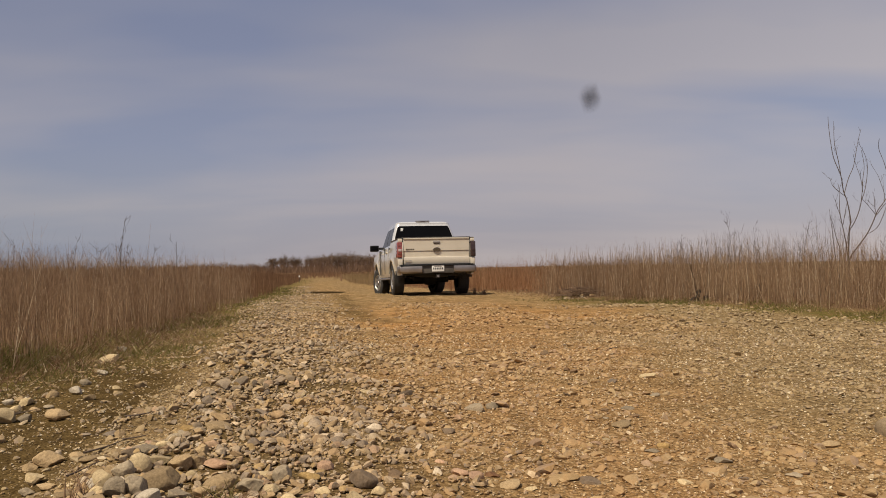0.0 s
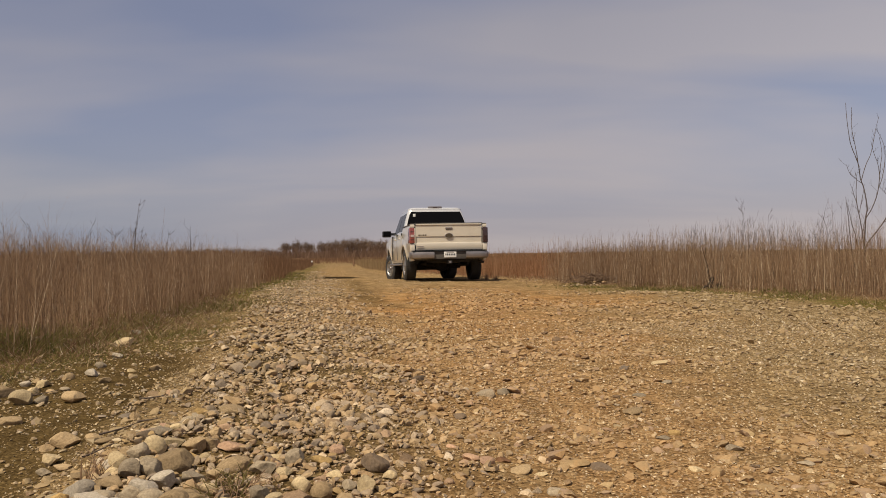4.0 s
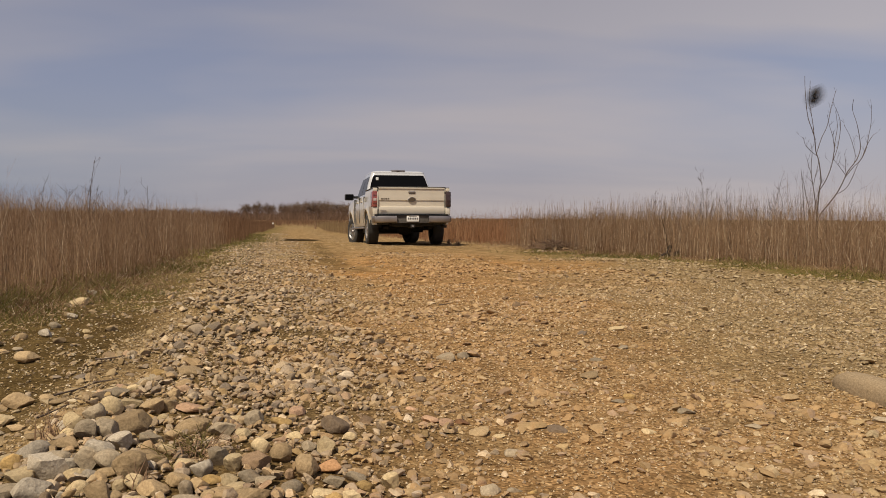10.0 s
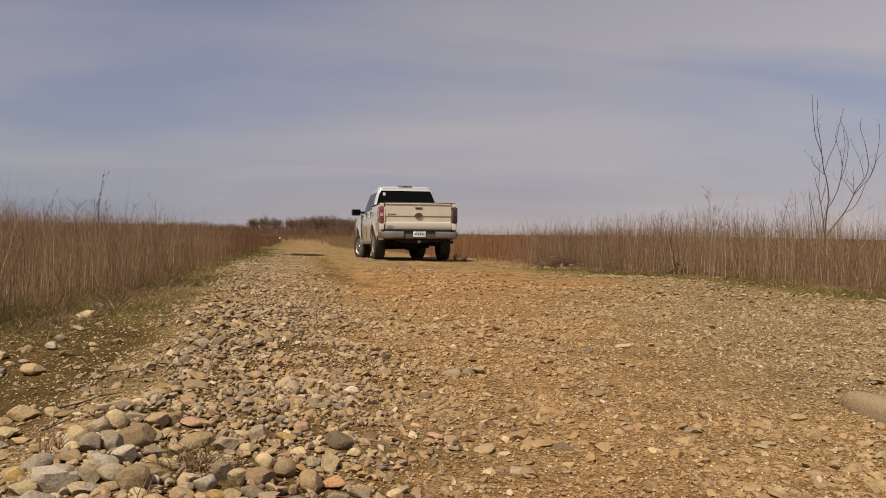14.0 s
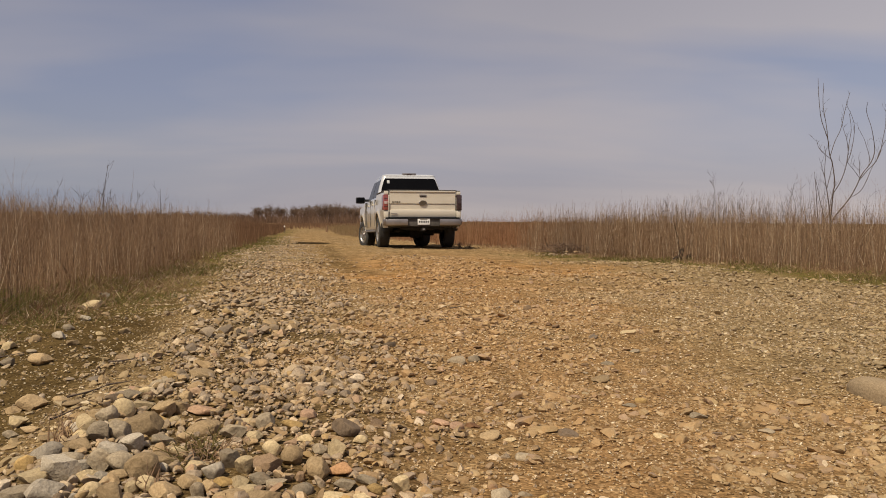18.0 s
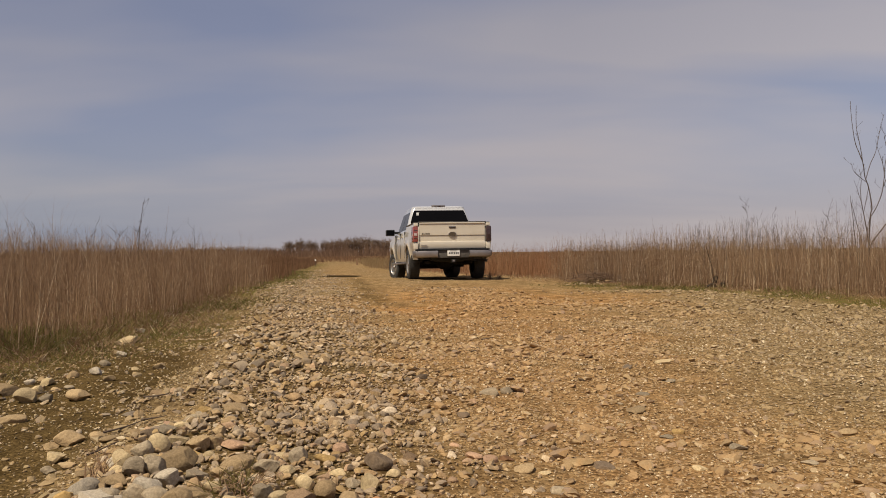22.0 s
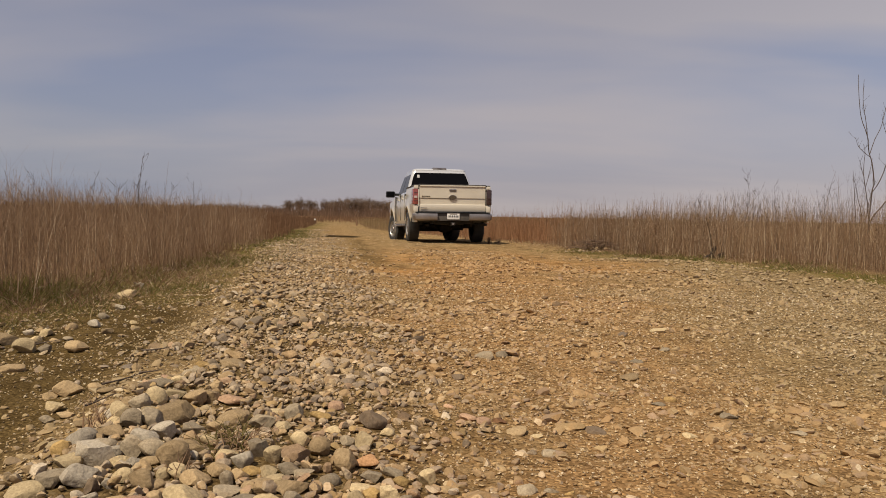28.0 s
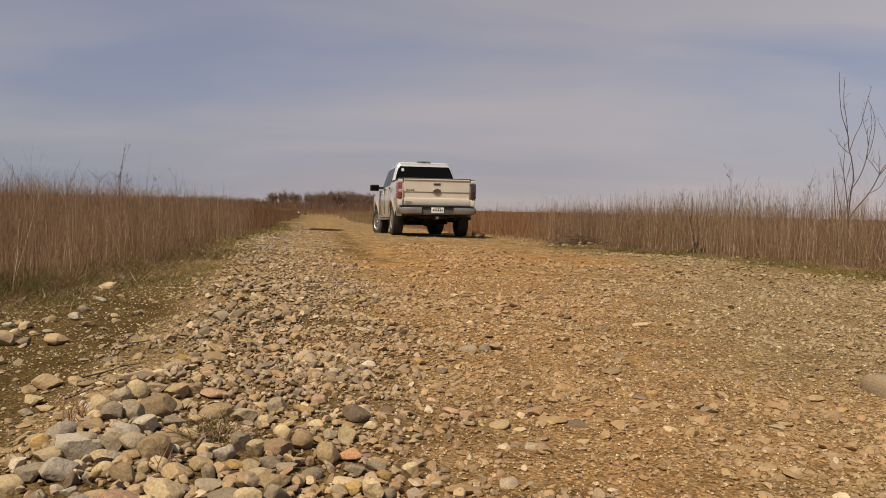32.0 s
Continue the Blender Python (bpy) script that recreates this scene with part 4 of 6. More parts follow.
def arch_lip(side, axle, arch=0.50):
    rings = []
    for k in range(21):
        a = radians(8 + 164 * k / 20)
        y, z = axle + (arch - 0.012) * math.cos(a), 0.43 + (arch - 0.012) * math.sin(a)
        x = side * (bowl(z) + 0.024)
        ring = []
        for j in range(6):
            b = 2 * math.pi * j / 6
            dr = 0.026 * math.cos(b)
            ring.append((x + side * 0.014 * math.sin(b), y + dr * math.cos(a), z + dr * math.sin(a)))
        rings.append(ring)
    return loft(rings)


def tyre_mesh():
    w = 0.137
    bm = lathe([(-w + 0.012, 0.245), (-w, 0.29), (-w - 0.004, 0.34), (-w + 0.012, 0.383), (-w + 0.035, WHEEL_R - 0.004), (-0.06, WHEEL_R), (0.06, WHEEL_R), (w - 0.035, WHEEL_R - 0.004), (w - 0.012, 0.383), (w + 0.004, 0.34), (w, 0.29), (w - 0.012, 0.245)], 48)
    for k in range(48):  # tread blocks round the rim
        a = 2 * math.pi * k / 48
        for x0 in (-0.118, -0.055, 0.012, 0.078):
            made = bmesh.ops.create_cube(bm, size=1.0)["verts"]
            turn = Matrix.Rotation(a + (0.03 if x0 > -0.06 else 0), 4, "X")
            for v in made:
                v.co = turn @ Vector((x0 + 0.02 + v.co.x * 0.05, v.co.y * 0.034, WHEEL_R - 0.006 + v.co.z * 0.018))
    return bm


def rim_mesh(side):
    s = side
    bm = lathe([(s * 0.125, 0.247), (s * 0.135, 0.238), (s * 0.12, 0.225), (s * 0.05, 0.205), (s * 0.03, 0.06), (s * 0.03, 0.001)], 36)
    for k in range(6):
        turn = Matrix.Rotation(2 * math.pi * k / 6, 4, "X")
        made = bmesh.ops.create_cube(bm, size=1.0)["verts"]
        for v in made:
            wide = 0.075 if v.co.z > 0 else 0.045
            v.co = turn @ Vector((s * (0.105 if v.co.z > 0 else 0.095) + v.co.x * 0.03, v.co.y * wide, 0.14 + v.co.z * 0.18))
    return bm


def make_truck():
    truck = tagged(new("pickup_truck"), "pearl white crew cab pickup truck parked on a dirt road", "truck")

    # cab: a rounded shell that narrows above the belt
    rings = [plan_ring(0.93, 0.62, 3.2, 0.47, 0.06), plan_ring(0.972, 0.60, 3.2, 0.56, 0.06), plan_ring(bowl(0.8), 0.60, 3.2, 0.8, 0.06), plan_ring(bowl(1.0), 0.60, 3.2, 1.0, 0.06),
             plan_ring(bowl(1.2), 0.60, 3.2, 1.2, 0.07), plan_ring(0.93, 0.61, 3.18, 1.29, 0.09)]
    part("cab", loft(rings), PAINT, truck)
    rings = [plan_ring(0.93, 0.61, 3.18, 1.291, 0.09), plan_ring(0.905, 0.63, 3.1, 1.34, 0.11), plan_ring(0.84, 0.72, 2.80, 1.60, 0.12), plan_ring(0.765, 0.82, 2.48, 1.845, 0.11), plan_ring(0.74, 0.85, 2.40, 1.915, 0.11)]
    part("cab_top", loft(rings), ROOF, truck, "upper cab in body paint tinted like reflected sky")
    part("roof", loft([plan_ring(0.74, 0.85, 2.40, 1.916, 0.11), plan_ring(0.735, 0.853, 2.39, 1.945, 0.11), plan_ring(0.71, 0.88, 2.34, 1.968, 0.12), plan_ring(0.62, 0.97, 2.24, 1.988, 0.15), plan_ring(0.42, 1.2, 2.0, 1.999, 0.2)]), ROOF, truck, "roof skin in body paint tinted like reflected sky")
    def rear_y(z):
        return float(np.interp(z, [1.34, 1.60, 1.845, 1.915], [0.63, 0.72, 0.82, 0.85]))

    def side_x(z):
        return float(np.interp(z, [1.29, 1.34, 1.60, 1.845, 1.915], [0.93, 0.905, 0.84, 0.765, 0.74]))

    def window_place(u, v):
        z = 1.36 + 0.50 * v
        half = (side_x(z) - 0.062) * (1 - 0.02 * abs(2 * v - 1) ** 6)
        return (half * u, rear_y(z) - 0.012 + 0.012 * u * u, z), (0, 1, 0)

    part("rear_window", skin([k / 8 - 1 for k in range(17)], [k / 8 for k in range(9)], window_place, 0.008), GLASS, truck, "dark tinted rear window")
    part("window_sticker", boxed(-0.63, -0.56, rear_y(1.76) - 0.022, rear_y(1.76) - 0.013, 1.72, 1.80, bevel=0.004), WHITE, truck, "white sticker on the glass")
    for side in (-1, 1):
        for name, ya, yb in (("rear_side_window", 0.86, 1.62), ("front_side_window", 1.72, 2.72)):
            def pane(u, v, ya=ya, yb=yb, side=side):
                z = 1.34 + 0.48 * v
                shift = 0.35 * v if yb > 2 else 0.0
                y = (ya + 0.08 * v * (yb < 2)) + (yb - shift - ya) * u
                return (side * (side_x(z) + 0.006), y, z), (-side, 0, 0)
            part(name, skin([k / 6 for k in range(7)], [k / 6 for k in range(7)], pane, 0.006), GLASS, truck, "dark tinted side window")
        for yd in (1.05, 2.05):
            part("door_handle", boxed(*sorted((side * 0.972, side * 1.005)), yd, yd + 0.2, 1.13, 1.165, bevel=0.008), PAINT, truck)
        for yd in (1.66, 2.92, 0.66):
            part("door_seam", boxed(*sorted((side * 0.9, side * (bowl(0.95) + 0.0015))), yd, yd + 0.004, 0.56, 1.27), BLACK, truck, "dark door gap")

        def skirt(u, v, side=side):
            z = 0.47 + 0.27 * v
            return (side * (bowl(max(z, 0.6)) + 0.006), 0.66 + 2.5 * u, z), (-side, 0, 0)
        part("rocker_trim", skin([k / 10 for k in range(11)], [k / 4 for k in range(5)], skirt, 0.02), PAINT_LOW, truck, "pale gold lower trim")
        part("side_step", boxed(*sorted((side * 0.90, side * 1.05)), 0.72, 3.05, 0.40, 0.45, bevel=0.018), CHROME, truck, "dusty silver running board")
        for ys in (0.9, 1.9, 2.85):
            part("step_bracket", boxed(*sorted((side * 0.6, side * 0.95)), ys, ys + 0.05, 0.41, 0.55), UNDER, truck)

    # hood and front end
    part("hood", loft([[(x * w, y, z + 0.05 * (1 - x * x)) for x in np.linspace(-1, 1, 9)] + [(x * w, y, 0.8) for x in np.linspace(1, -1, 9)] for y, w, z in ((3.15, 0.9, 1.22), (3.6, 0.89, 1.2), (4.2, 0.86, 1.15), (4.5, 0.8, 1.08), (4.58, 0.76, 1.0))]), PAINT, truck)
    part("front_bumper", boxed(-0.98, 0.98, 4.4, 4.66, 0.48, 0.75, bevel=0.05, segments=3), CHROME, truck)
    part("grille", boxed(-0.55, 0.55, 4.5, 4.63, 0.76, 1.06, bevel=0.03), CHROME, truck)
    for side in (-1, 1):
        part("front_fender", side_panel(side, 3.12, 4.56, lambda y: 1.24 - 0.10 * max(0, (y - 3.4)) , AXLE_F), PAINT, truck)
        part("headlight", boxed(*sorted((side * 0.58, side * 0.93)), 4.42, 4.60, 0.78, 1.05, bevel=0.04), CLEAR, truck)
        part("fender_lip", arch_lip(side, AXLE_F), PAINT_LOW, truck, "pale gold wheel arch lip")
        part("bed_side", side_panel(side, -1.12, 0.565, lambda y: 1.405, 0.0), PAINT, truck)
        part("bed_lip", arch_lip(side, 0.0), PAINT_LOW, truck, "pale gold wheel arch lip")
        part("rail_cap", boxed(*sorted((side * 0.86, side * 0.955)), -1.135, 0.57, 1.405, 1.425, bevel=0.007), DUSTY, truck, "black bed rail cap")
        part("wheel_well", skin([k / 12 for k in range(13)], [0, 1], lambda u, v, s=side: ((s * (0.66 + 0.27 * v), 0.47 * math.cos(math.pi * u), 0.44 + 0.47 * math.sin(math.pi * u)), (0, 0, 0.6)), 0.02), BLACK, truck)
        part("corner_post", boxed(*sorted((side * 0.858, side * 0.965)), -1.145, -1.04, 0.755, 0.925, bevel=0.016), PAINT, truck)
        # left lamp sunlit red, right lamp shaded: the difference is painted into the colours
        lamp = part("tail_light", boxed(*sorted((side * 0.862, side * 0.990)), -1.16, -0.84, 0.935, 1.318, bevel=0.022, segments=3), RED if side < 0 else DARK_LENS, truck, "red tail light" if side < 0 else "right tail light darkened to look shaded")
        part("rear_lens", boxed(*sorted((side * 0.870, side * 0.978)), -1.1685, -1.158, 0.950, 1.304, bevel=0.004), RED if side < 0 else DARK_LENS, lamp, "red rear face" if side < 0 else "rear face darkened to look shaded")
        part("reverse_lens", boxed(*sorted((side * 0.885, side * 0.965)), -1.176, -1.167, 1.088, 1.148, bevel=0.004), CLEAR if side < 0 else DARK_LENS, lamp, "dusty reversing lens, right one darkened as shade")
        part("side_reflector", boxed(*sorted((side * 0.95, side * 0.9935)), -1.12, -0.98, 1.09, 1.15, bevel=0.004), CLEAR, lamp, "clear side lens")
        for z in (1.022, 1.222):
            part("lamp_divider", boxed(*sorted((side * 0.875, side * 0.974)), -1.174, -1.166, z, z + 0.010), DARK_LENS, lamp)
        part("post_top", boxed(*sorted((side * 0.858, side * 0.962)), -1.14, -1.03, 1.326, 1.404, bevel=0.012), PAINT, truck)
    part("bed_floor", boxed(-0.84, 0.84, -1.08, 0.56, 0.80, 0.84), UNDER, truck)
    part("bed_front_wall", boxed(-0.9, 0.9, 0.50, 0.56, 0.62, 1.40, bevel=0.01), PAINT, truck)

    # tailgate with a stepped face
    steps_z = [0.765, 0.79, 0.925, 0.94, 0.948, 1.08, 1.088, 1.102, 1.20, 1.33, 1.37, 1.39, 1.412, 1.42]
    steps_y = [0.012, 0.0, -0.012, -0.008, 0.018, 0.010, 0.020, -0.006, -0.012, -0.012, -0.016, -0.034, -0.034, -0.014]

    def gate_place(u, v):
        z = steps_z[v]
        end = 1 - 0.02 * max(0, (abs(u) - 0.97) / 0.03)
        return (0.845 * u * end, -1.125 + steps_y[v] + 0.012 * u * u, z), (0, 1, 0)

    gate = part("tailgate", skin([k / 12 - 1 for k in range(25)], list(range(len(steps_z))), gate_place, 0.06), PAINT, truck, "pearl white tailgate with a stepped band")
    part("tailgate_cap", boxed(-0.855, 0.855, -1.15, -1.06, 1.421, 1.437, bevel=0.006), DUSTY, gate, "black cap along the top edge")
    part("tailgate_handle", boxed(-0.088, 0.088, -1.158, -1.13, 1.285, 1.325, bevel=0.010), CHROME, gate, "dusty chrome latch handle")
    part("handle_recess", boxed(-0.075, 0.075, -1.150, -1.128, 1.268, 1.286, bevel=0.004), BLACK, gate)
    oval = []
    for dy, k in ((0.0, 1.0), (-0.012, 1.0), (-0.018, 0.92)):
        oval.append([(0.102 * k * math.cos(2 * math.pi * i / 28), -1.126 + dy, 1.12 + 0.062 * k * math.sin(2 * math.pi * i / 28)) for i in range(28)])
    badge = part("badge", loft(oval), CHROME, gate, "oval tan badge with a metal rim")
    oval = []
    for dy, k in ((0.0, 0.84), (-0.006, 0.84)):
        oval.append([(0.102 * k * math.cos(2 * math.pi * i / 28), -1.143 + dy, 1.12 + 0.062 * k * math.sin(2 * math.pi * i / 28)) for i in range(28)])
    part("badge_field", loft(oval), GOLD, badge, "tan and gold centre")
    for x0, x1 in ((-0.765, -0.728), (-0.715, -0.700), (-0.688, -0.672), (-0.660, -0.618), (-0.606, -0.564)):
        part("lettering_bar", boxed(x0, x1, -1.1305, -1.118, 1.122, 1.152, bevel=0.002), GOLD, gate, "bronze lettering bar")
    part("lettering_bar", boxed(-0.80, -0.64, -1.143, -1.134, 0.845, 0.862), CHROME, gate, "small bright lettering bar")

    # rear bumper, plate and hitch
    for side in (-1, 1):
        prof = [(-1.11, 0.535), (-1.235, 0.54), (-1.278, 0.57), (-1.30, 0.67), (-1.285, 0.71), (-1.11, 0.722)]
        rings = []
        for x, back, lift in ((0.40, 0.0, 0.0), (0.43, 0.0, 0.0), (0.80, 0.01, 0.0), (0.94, 0.05, 0.012), (0.995, 0.13, 0.03)):
            rings.append([(side * x, min(y + back, -1.02), z + (lift if z < 0.62 else 0)) for y, z in prof])
        bump = part("rear_bumper", loft(rings), CHROME, truck, "dusty chrome rear bumper half")
        part("bumper_pad", boxed(*sorted((side * 0.42, side * 0.93)), -1.268, -1.10, 0.724, 0.738, bevel=0.004), BLACK, bump, "black step pad")
    # black block placed above the bumper to show the shade in the gap
    part("gap_shade", boxed(-0.93, 0.93, -1.10, -1.02, 0.60, 0.78), BLACK, truck)
    part("bumper_centre", boxed(-0.40, 0.40, -1.235, -1.10, 0.535, 0.722, bevel=0.012), DUSTY, truck, "dark recess round the number plate")
    part("centre_step", boxed(-0.41, 0.41, -1.27, -1.09, 0.724, 0.744, bevel=0.005), BLACK, truck)
    plate = part("number_plate", boxed(-0.155, 0.155, -1.262, -1.252, 0.575, 0.728, bevel=0.003), WHITE, truck, "white number plate")
    for x in (-0.11, -0.066, -0.022, 0.022, 0.066, 0.11):
        part("plate_bar", boxed(x - 0.013, x + 0.013, -1.266, -1.261, 0.625, 0.672), INK, plate)
    part("plate_bar", boxed(-0.09, 0.09, -1.266, -1.261, 0.697, 0.706), GOLD, plate)
    part("hitch_receiver", boxed(-0.05, 0.05, -1.24, -0.9, 0.415, 0.50, bevel=0.01), UNDER, truck)
    part("hitch_mouth", boxed(-0.026, 0.026, -1.246, -1.238, 0.44, 0.482), CHROME, truck)
    part("hitch_bar", boxed(-0.55, 0.55, -1.06, -0.98, 0.46, 0.54, bevel=0.015), UNDER, truck)

    # roof lamp, aerial, mirrors
    part("brake_lamp", boxed(-0.19, 0.19, 0.862, 1.06, 1.945, 2.012, bevel=0.018), CHROME, truck, "silver high brake lamp on the roof edge")
    part("brake_lens", boxed(-0.06, 0.06, 0.855, 0.866, 1.97, 1.99, bevel=0.003), DARK_LENS, truck, "small dark lens")
    for side in (-1, 1):
        arm = part("mirror_arm", boxed(*sorted((side * 0.9, side * 1.08)), 2.66, 2.74, 1.30, 1.37, bevel=0.015), BLACK, truck)
        part("mirror_shell", boxed(*sorted((side * 1.03, side * 1.29)), 2.60, 2.76, 1.245, 1.43, bevel=0.04, segments=3), BLACK, arm, "black door mirror")
        part("mirror_glass", boxed(*sorted((side * 1.055, side * 1.265)), 2.594, 2.601, 1.27, 1.405), GLASS, arm)

    # below
    for side in (-1, 1):
        part("frame_rail", boxed(*sorted((side * 0.40, side * 0.50)), -1.1, 4.3, 0.50, 0.66), UNDER, truck)
        part("leaf_spring", boxed(*sorted((side * 0.52, side * 0.59)), -0.75, 0.85, 0.40, 0.46, bevel=0.01), UNDER, truck)
        part("shock", boxed(*sorted((side * 0.42, side * 0.48)), -0.18, -0.11, 0.36, 0.75, bevel=0.01), UNDER, truck)
    part("rear_axle", lathe([(-0.72, 0.05), (-0.2, 0.055), (-0.13, 0.15), (0.0, 0.175), (0.13, 0.15), (0.2, 0.055), (0.72, 0.05)], 20), UNDER, truck).location = (0, 0, WHEEL_R)
    part("front_axle", lathe([(-0.72, 0.045), (-0.12, 0.05), (0.0, 0.13), (0.12, 0.05), (0.72, 0.045)], 20), UNDER, truck).location = (0, AXLE_F, WHEEL_R)
    spare = part("spare_wheel", tyre_mesh(), RUBBER, truck)
    spare.matrix_basis = pose(0, -0.62, 0.58, 0, 90, 0)
    part("fuel_tank", boxed(-0.85, -0.40, 0.7, 2.0, 0.28, 0.68, bevel=0.05), UNDER, truck)
    part("gearbox", boxed(-0.30, 0.30, 1.6, 3.9, 0.36, 0.70, bevel=0.08), UNDER, truck)
    part("muffler", boxed(0.34, 0.56, 0.9, 1.9, 0.34, 0.62, bevel=0.07, segments=3), UNDER, truck)
    pipe = lathe([(0.0, 0.034), (0.14, 0.034), (0.14, 0.026), (0.0, 0.026)], 16)
    part("tailpipe", pipe, UNDER, truck).matrix_basis = pose(0.86, -0.62, 0.47, 0, 8, -25)
    part("mud_shield", boxed(0.78, 0.97, -0.575, -0.56, 0.42, 0.62), BLACK, truck)
    part("mud_shield", boxed(-0.97, -0.78, -0.575, -0.56, 0.42, 0.62), BLACK, truck)

    # black tray and low members added to fill the dark underside, partly shade
    part("underside_fill", boxed(-0.80, 0.80, -0.95, -0.35, 0.50, 0.56, bevel=0.02), BLACK, truck)
    part("skid_plate", boxed(-0.6, 0.6, 2.9, 4.2, 0.27, 0.48, bevel=0.03), BLACK, truck)
    part("front_valance", boxed(-0.9, 0.9, 4.35, 4.5, 0.25, 0.5, bevel=0.04), BLACK, truck)
    for y in (0.55, 1.4, 2.5):
        part("cross_member", boxed(-0.62, 0.62, y, y + 0.12, 0.30, 0.56, bevel=0.02), UNDER, truck)
    # wheels
    rubber, rims = None, {}
    for side in (-1, 1):
        for y in (0.0, AXLE_F):
            if rubber is None:
                wheel = part("wheel", tyre_mesh(), RUBBER, truck, "dusty black all-terrain tyre")
                rubber = wheel.data
            else:
                wheel = tagged(new("wheel", rubber), "dusty black all-terrain tyre")
                wheel.parent = truck
            low = 0.0 if y == 0 else (0.075 if side < 0 else 0.03)
            wheel.matrix_basis = pose(side * 0.855, y, WHEEL_R - 0.006 - low, 0, 0, 15 if y else 0)
            if side not in rims:
                rim = part("rim", rim_mesh(side), ALLOY, wheel, "six-spoke alloy rim")
                rims[side] = rim.data
            else:
                rim = tagged(new("rim", rims[side]), "six-spoke alloy rim")
                rim.parent = wheel
            cap = part("hub_cap", lathe([(side * 0.135, 0.001), (side * 0.133, 0.045), (side * 0.11, 0.06)], 20), CHROME, wheel)
    truck.matrix_world = pose(-0.365, 19.6, -0.053, -1.02, -0.33, 11.06)
    return truck


# ---- small things ----
def insect():
    """A small dark flying insect about 12 mm long, head towards +y."""
    root = tagged(new("insect"), "small dark flying insect in the air", "insect", "flying insects")
    bm = bmesh.new()
    for y, ry, rr in ((-0.0026, 0.0036, 0.0014), (0.0013, 0.0018, 0.0013), (0.0034, 0.0011, 0.0010)):
        made = bmesh.ops.create_icosphere(bm, subdivisions=2, radius=1.0)["verts"]
        for v in made:
            v.co = Vector((v.co.x * rr, y + v.co.y * ry, v.co.z * rr))
    part("body", bm, INSECT, root)
    # nested see-through shells imitate a defocused outline round the body
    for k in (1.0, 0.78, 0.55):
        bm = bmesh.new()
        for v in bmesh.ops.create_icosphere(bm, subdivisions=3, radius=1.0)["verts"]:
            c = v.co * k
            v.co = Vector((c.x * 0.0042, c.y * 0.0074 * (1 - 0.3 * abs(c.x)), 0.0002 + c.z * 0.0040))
        part("blur_shell", bm, SOFT_BLUR, root, "see-through shell imitating an out-of-focus blur")
    for s in (-1, 1):
        for y in (0.0, 0.002, 0.0035):
            v, f = tubes(np.array([[(s * 0.0006, y, -0.0008), (s * 0.0018, y - 0.001, -0.0012), (s * 0.0014, y - 0.003, -0.0022)]]), np.full((1, 3), 0.00022))
            leg = new("leg", sheet("leg", v, f, [INSECT]))
            leg.parent = root
    for ob in root.children:
        ob.data.transform(Matrix.Rotation(radians(-38), 4, "X"))
    return root


def rotten_stump(x, y):
    """A dark broken stump with a thin dead stem that leans over it."""
    r = random.Random(12)
    root = tagged(new("stump"), "dark rotten stump with a leaning dead stem at the weeds' edge", "stump")
    root.location = (x, y, float(rise(x, y)) - 0.02)
    for name, x0, tall, thick in (("trunk", 0.0, 0.19, 0.040), ("knot", 0.13, 0.10, 0.055), ("knot", -0.07, 0.07, 0.05)):
        rings = []
        for k in range(7):
            u = k / 6
            rad = thick * (1.25 - 0.5 * u) * (1 if k < 6 else 0.45)
            rings.append([(x0 + 0.05 * u * u + rad * (1 + 0.25 * r.uniform(-1, 1)) * math.cos(2 * math.pi * j / 9), rad * (1 + 0.25 * r.uniform(-1, 1)) * math.sin(2 * math.pi * j / 9), tall * u + 0.02 * r.uniform(-1, 1) * (k == 6)) for j in range(9)])
        part(name, loft(rings), ROT, root)
    lines = []
    grow(r, (0.0, 0, 0.05), (-0.22, 0.05, 1.0), 0.62, 0.007, 1, lines, 0.4, (2, 3))
    stem = new("stem", branches_mesh("stem", lines, ROT, 5))
    stem.parent = root
    return root


def brush_pile(x, y, n, wide, tall, label):
    """A low heap of broken twigs."""
    lines = []
    r = random.Random(8)
    for _ in range(n):
        a, b = r.gauss(0, wide), r.gauss(0, wide * 0.5)
        h = max(0.0, tall * (1 - (a / wide / 2.2) ** 2)) * r.random()
        way = Vector((r.gauss(0, 1), r.gauss(0, 1), r.gauss(0, 0.25)))
        grow(r, (a, b, h), way, r.uniform(0.12, 0.4), 0.006, 0, lines)
    ob = new("brush_pile", branches_mesh("brush_pile", lines, TWIGS, 4))
    ob["kind"] = "stuff"
    ob.location = (x, y, float(rise(x, y)) + 0.02)
    return tagged(ob, label, "twigs")


def limb(name, parent, pts, thick, tip, r):
    """A curved bough through (x, z) points, tapering."""
    p = [Vector((x, r.gauss(0, 0.003) * k, z)) for k, (x, z) in enumerate(pts)]
    n = 4 * (len(p) - 1)
    line = []
    for k in range(n + 1):
        u = k / 4
        i = min(int(u), len(p) - 2)
        f = u - i
        a, b, c, d = p[max(i - 1, 0)], p[i], p[i + 1], p[min(i + 2, len(p) - 1)]
        line.append(b + (c - a) * 0.5 * f + (a * 2 - b * 5 + c * 4 - d) * 0.5 * f * f + (b * 3 - a - c * 3 + d) * 0.5 * f ** 3)
    rad = [thick + (tip - thick) * k / n for k in range(n + 1)]
    ob = new(name, branches_mesh(name, [(line, rad)], BARK, 6))
    ob.parent = parent
    return line


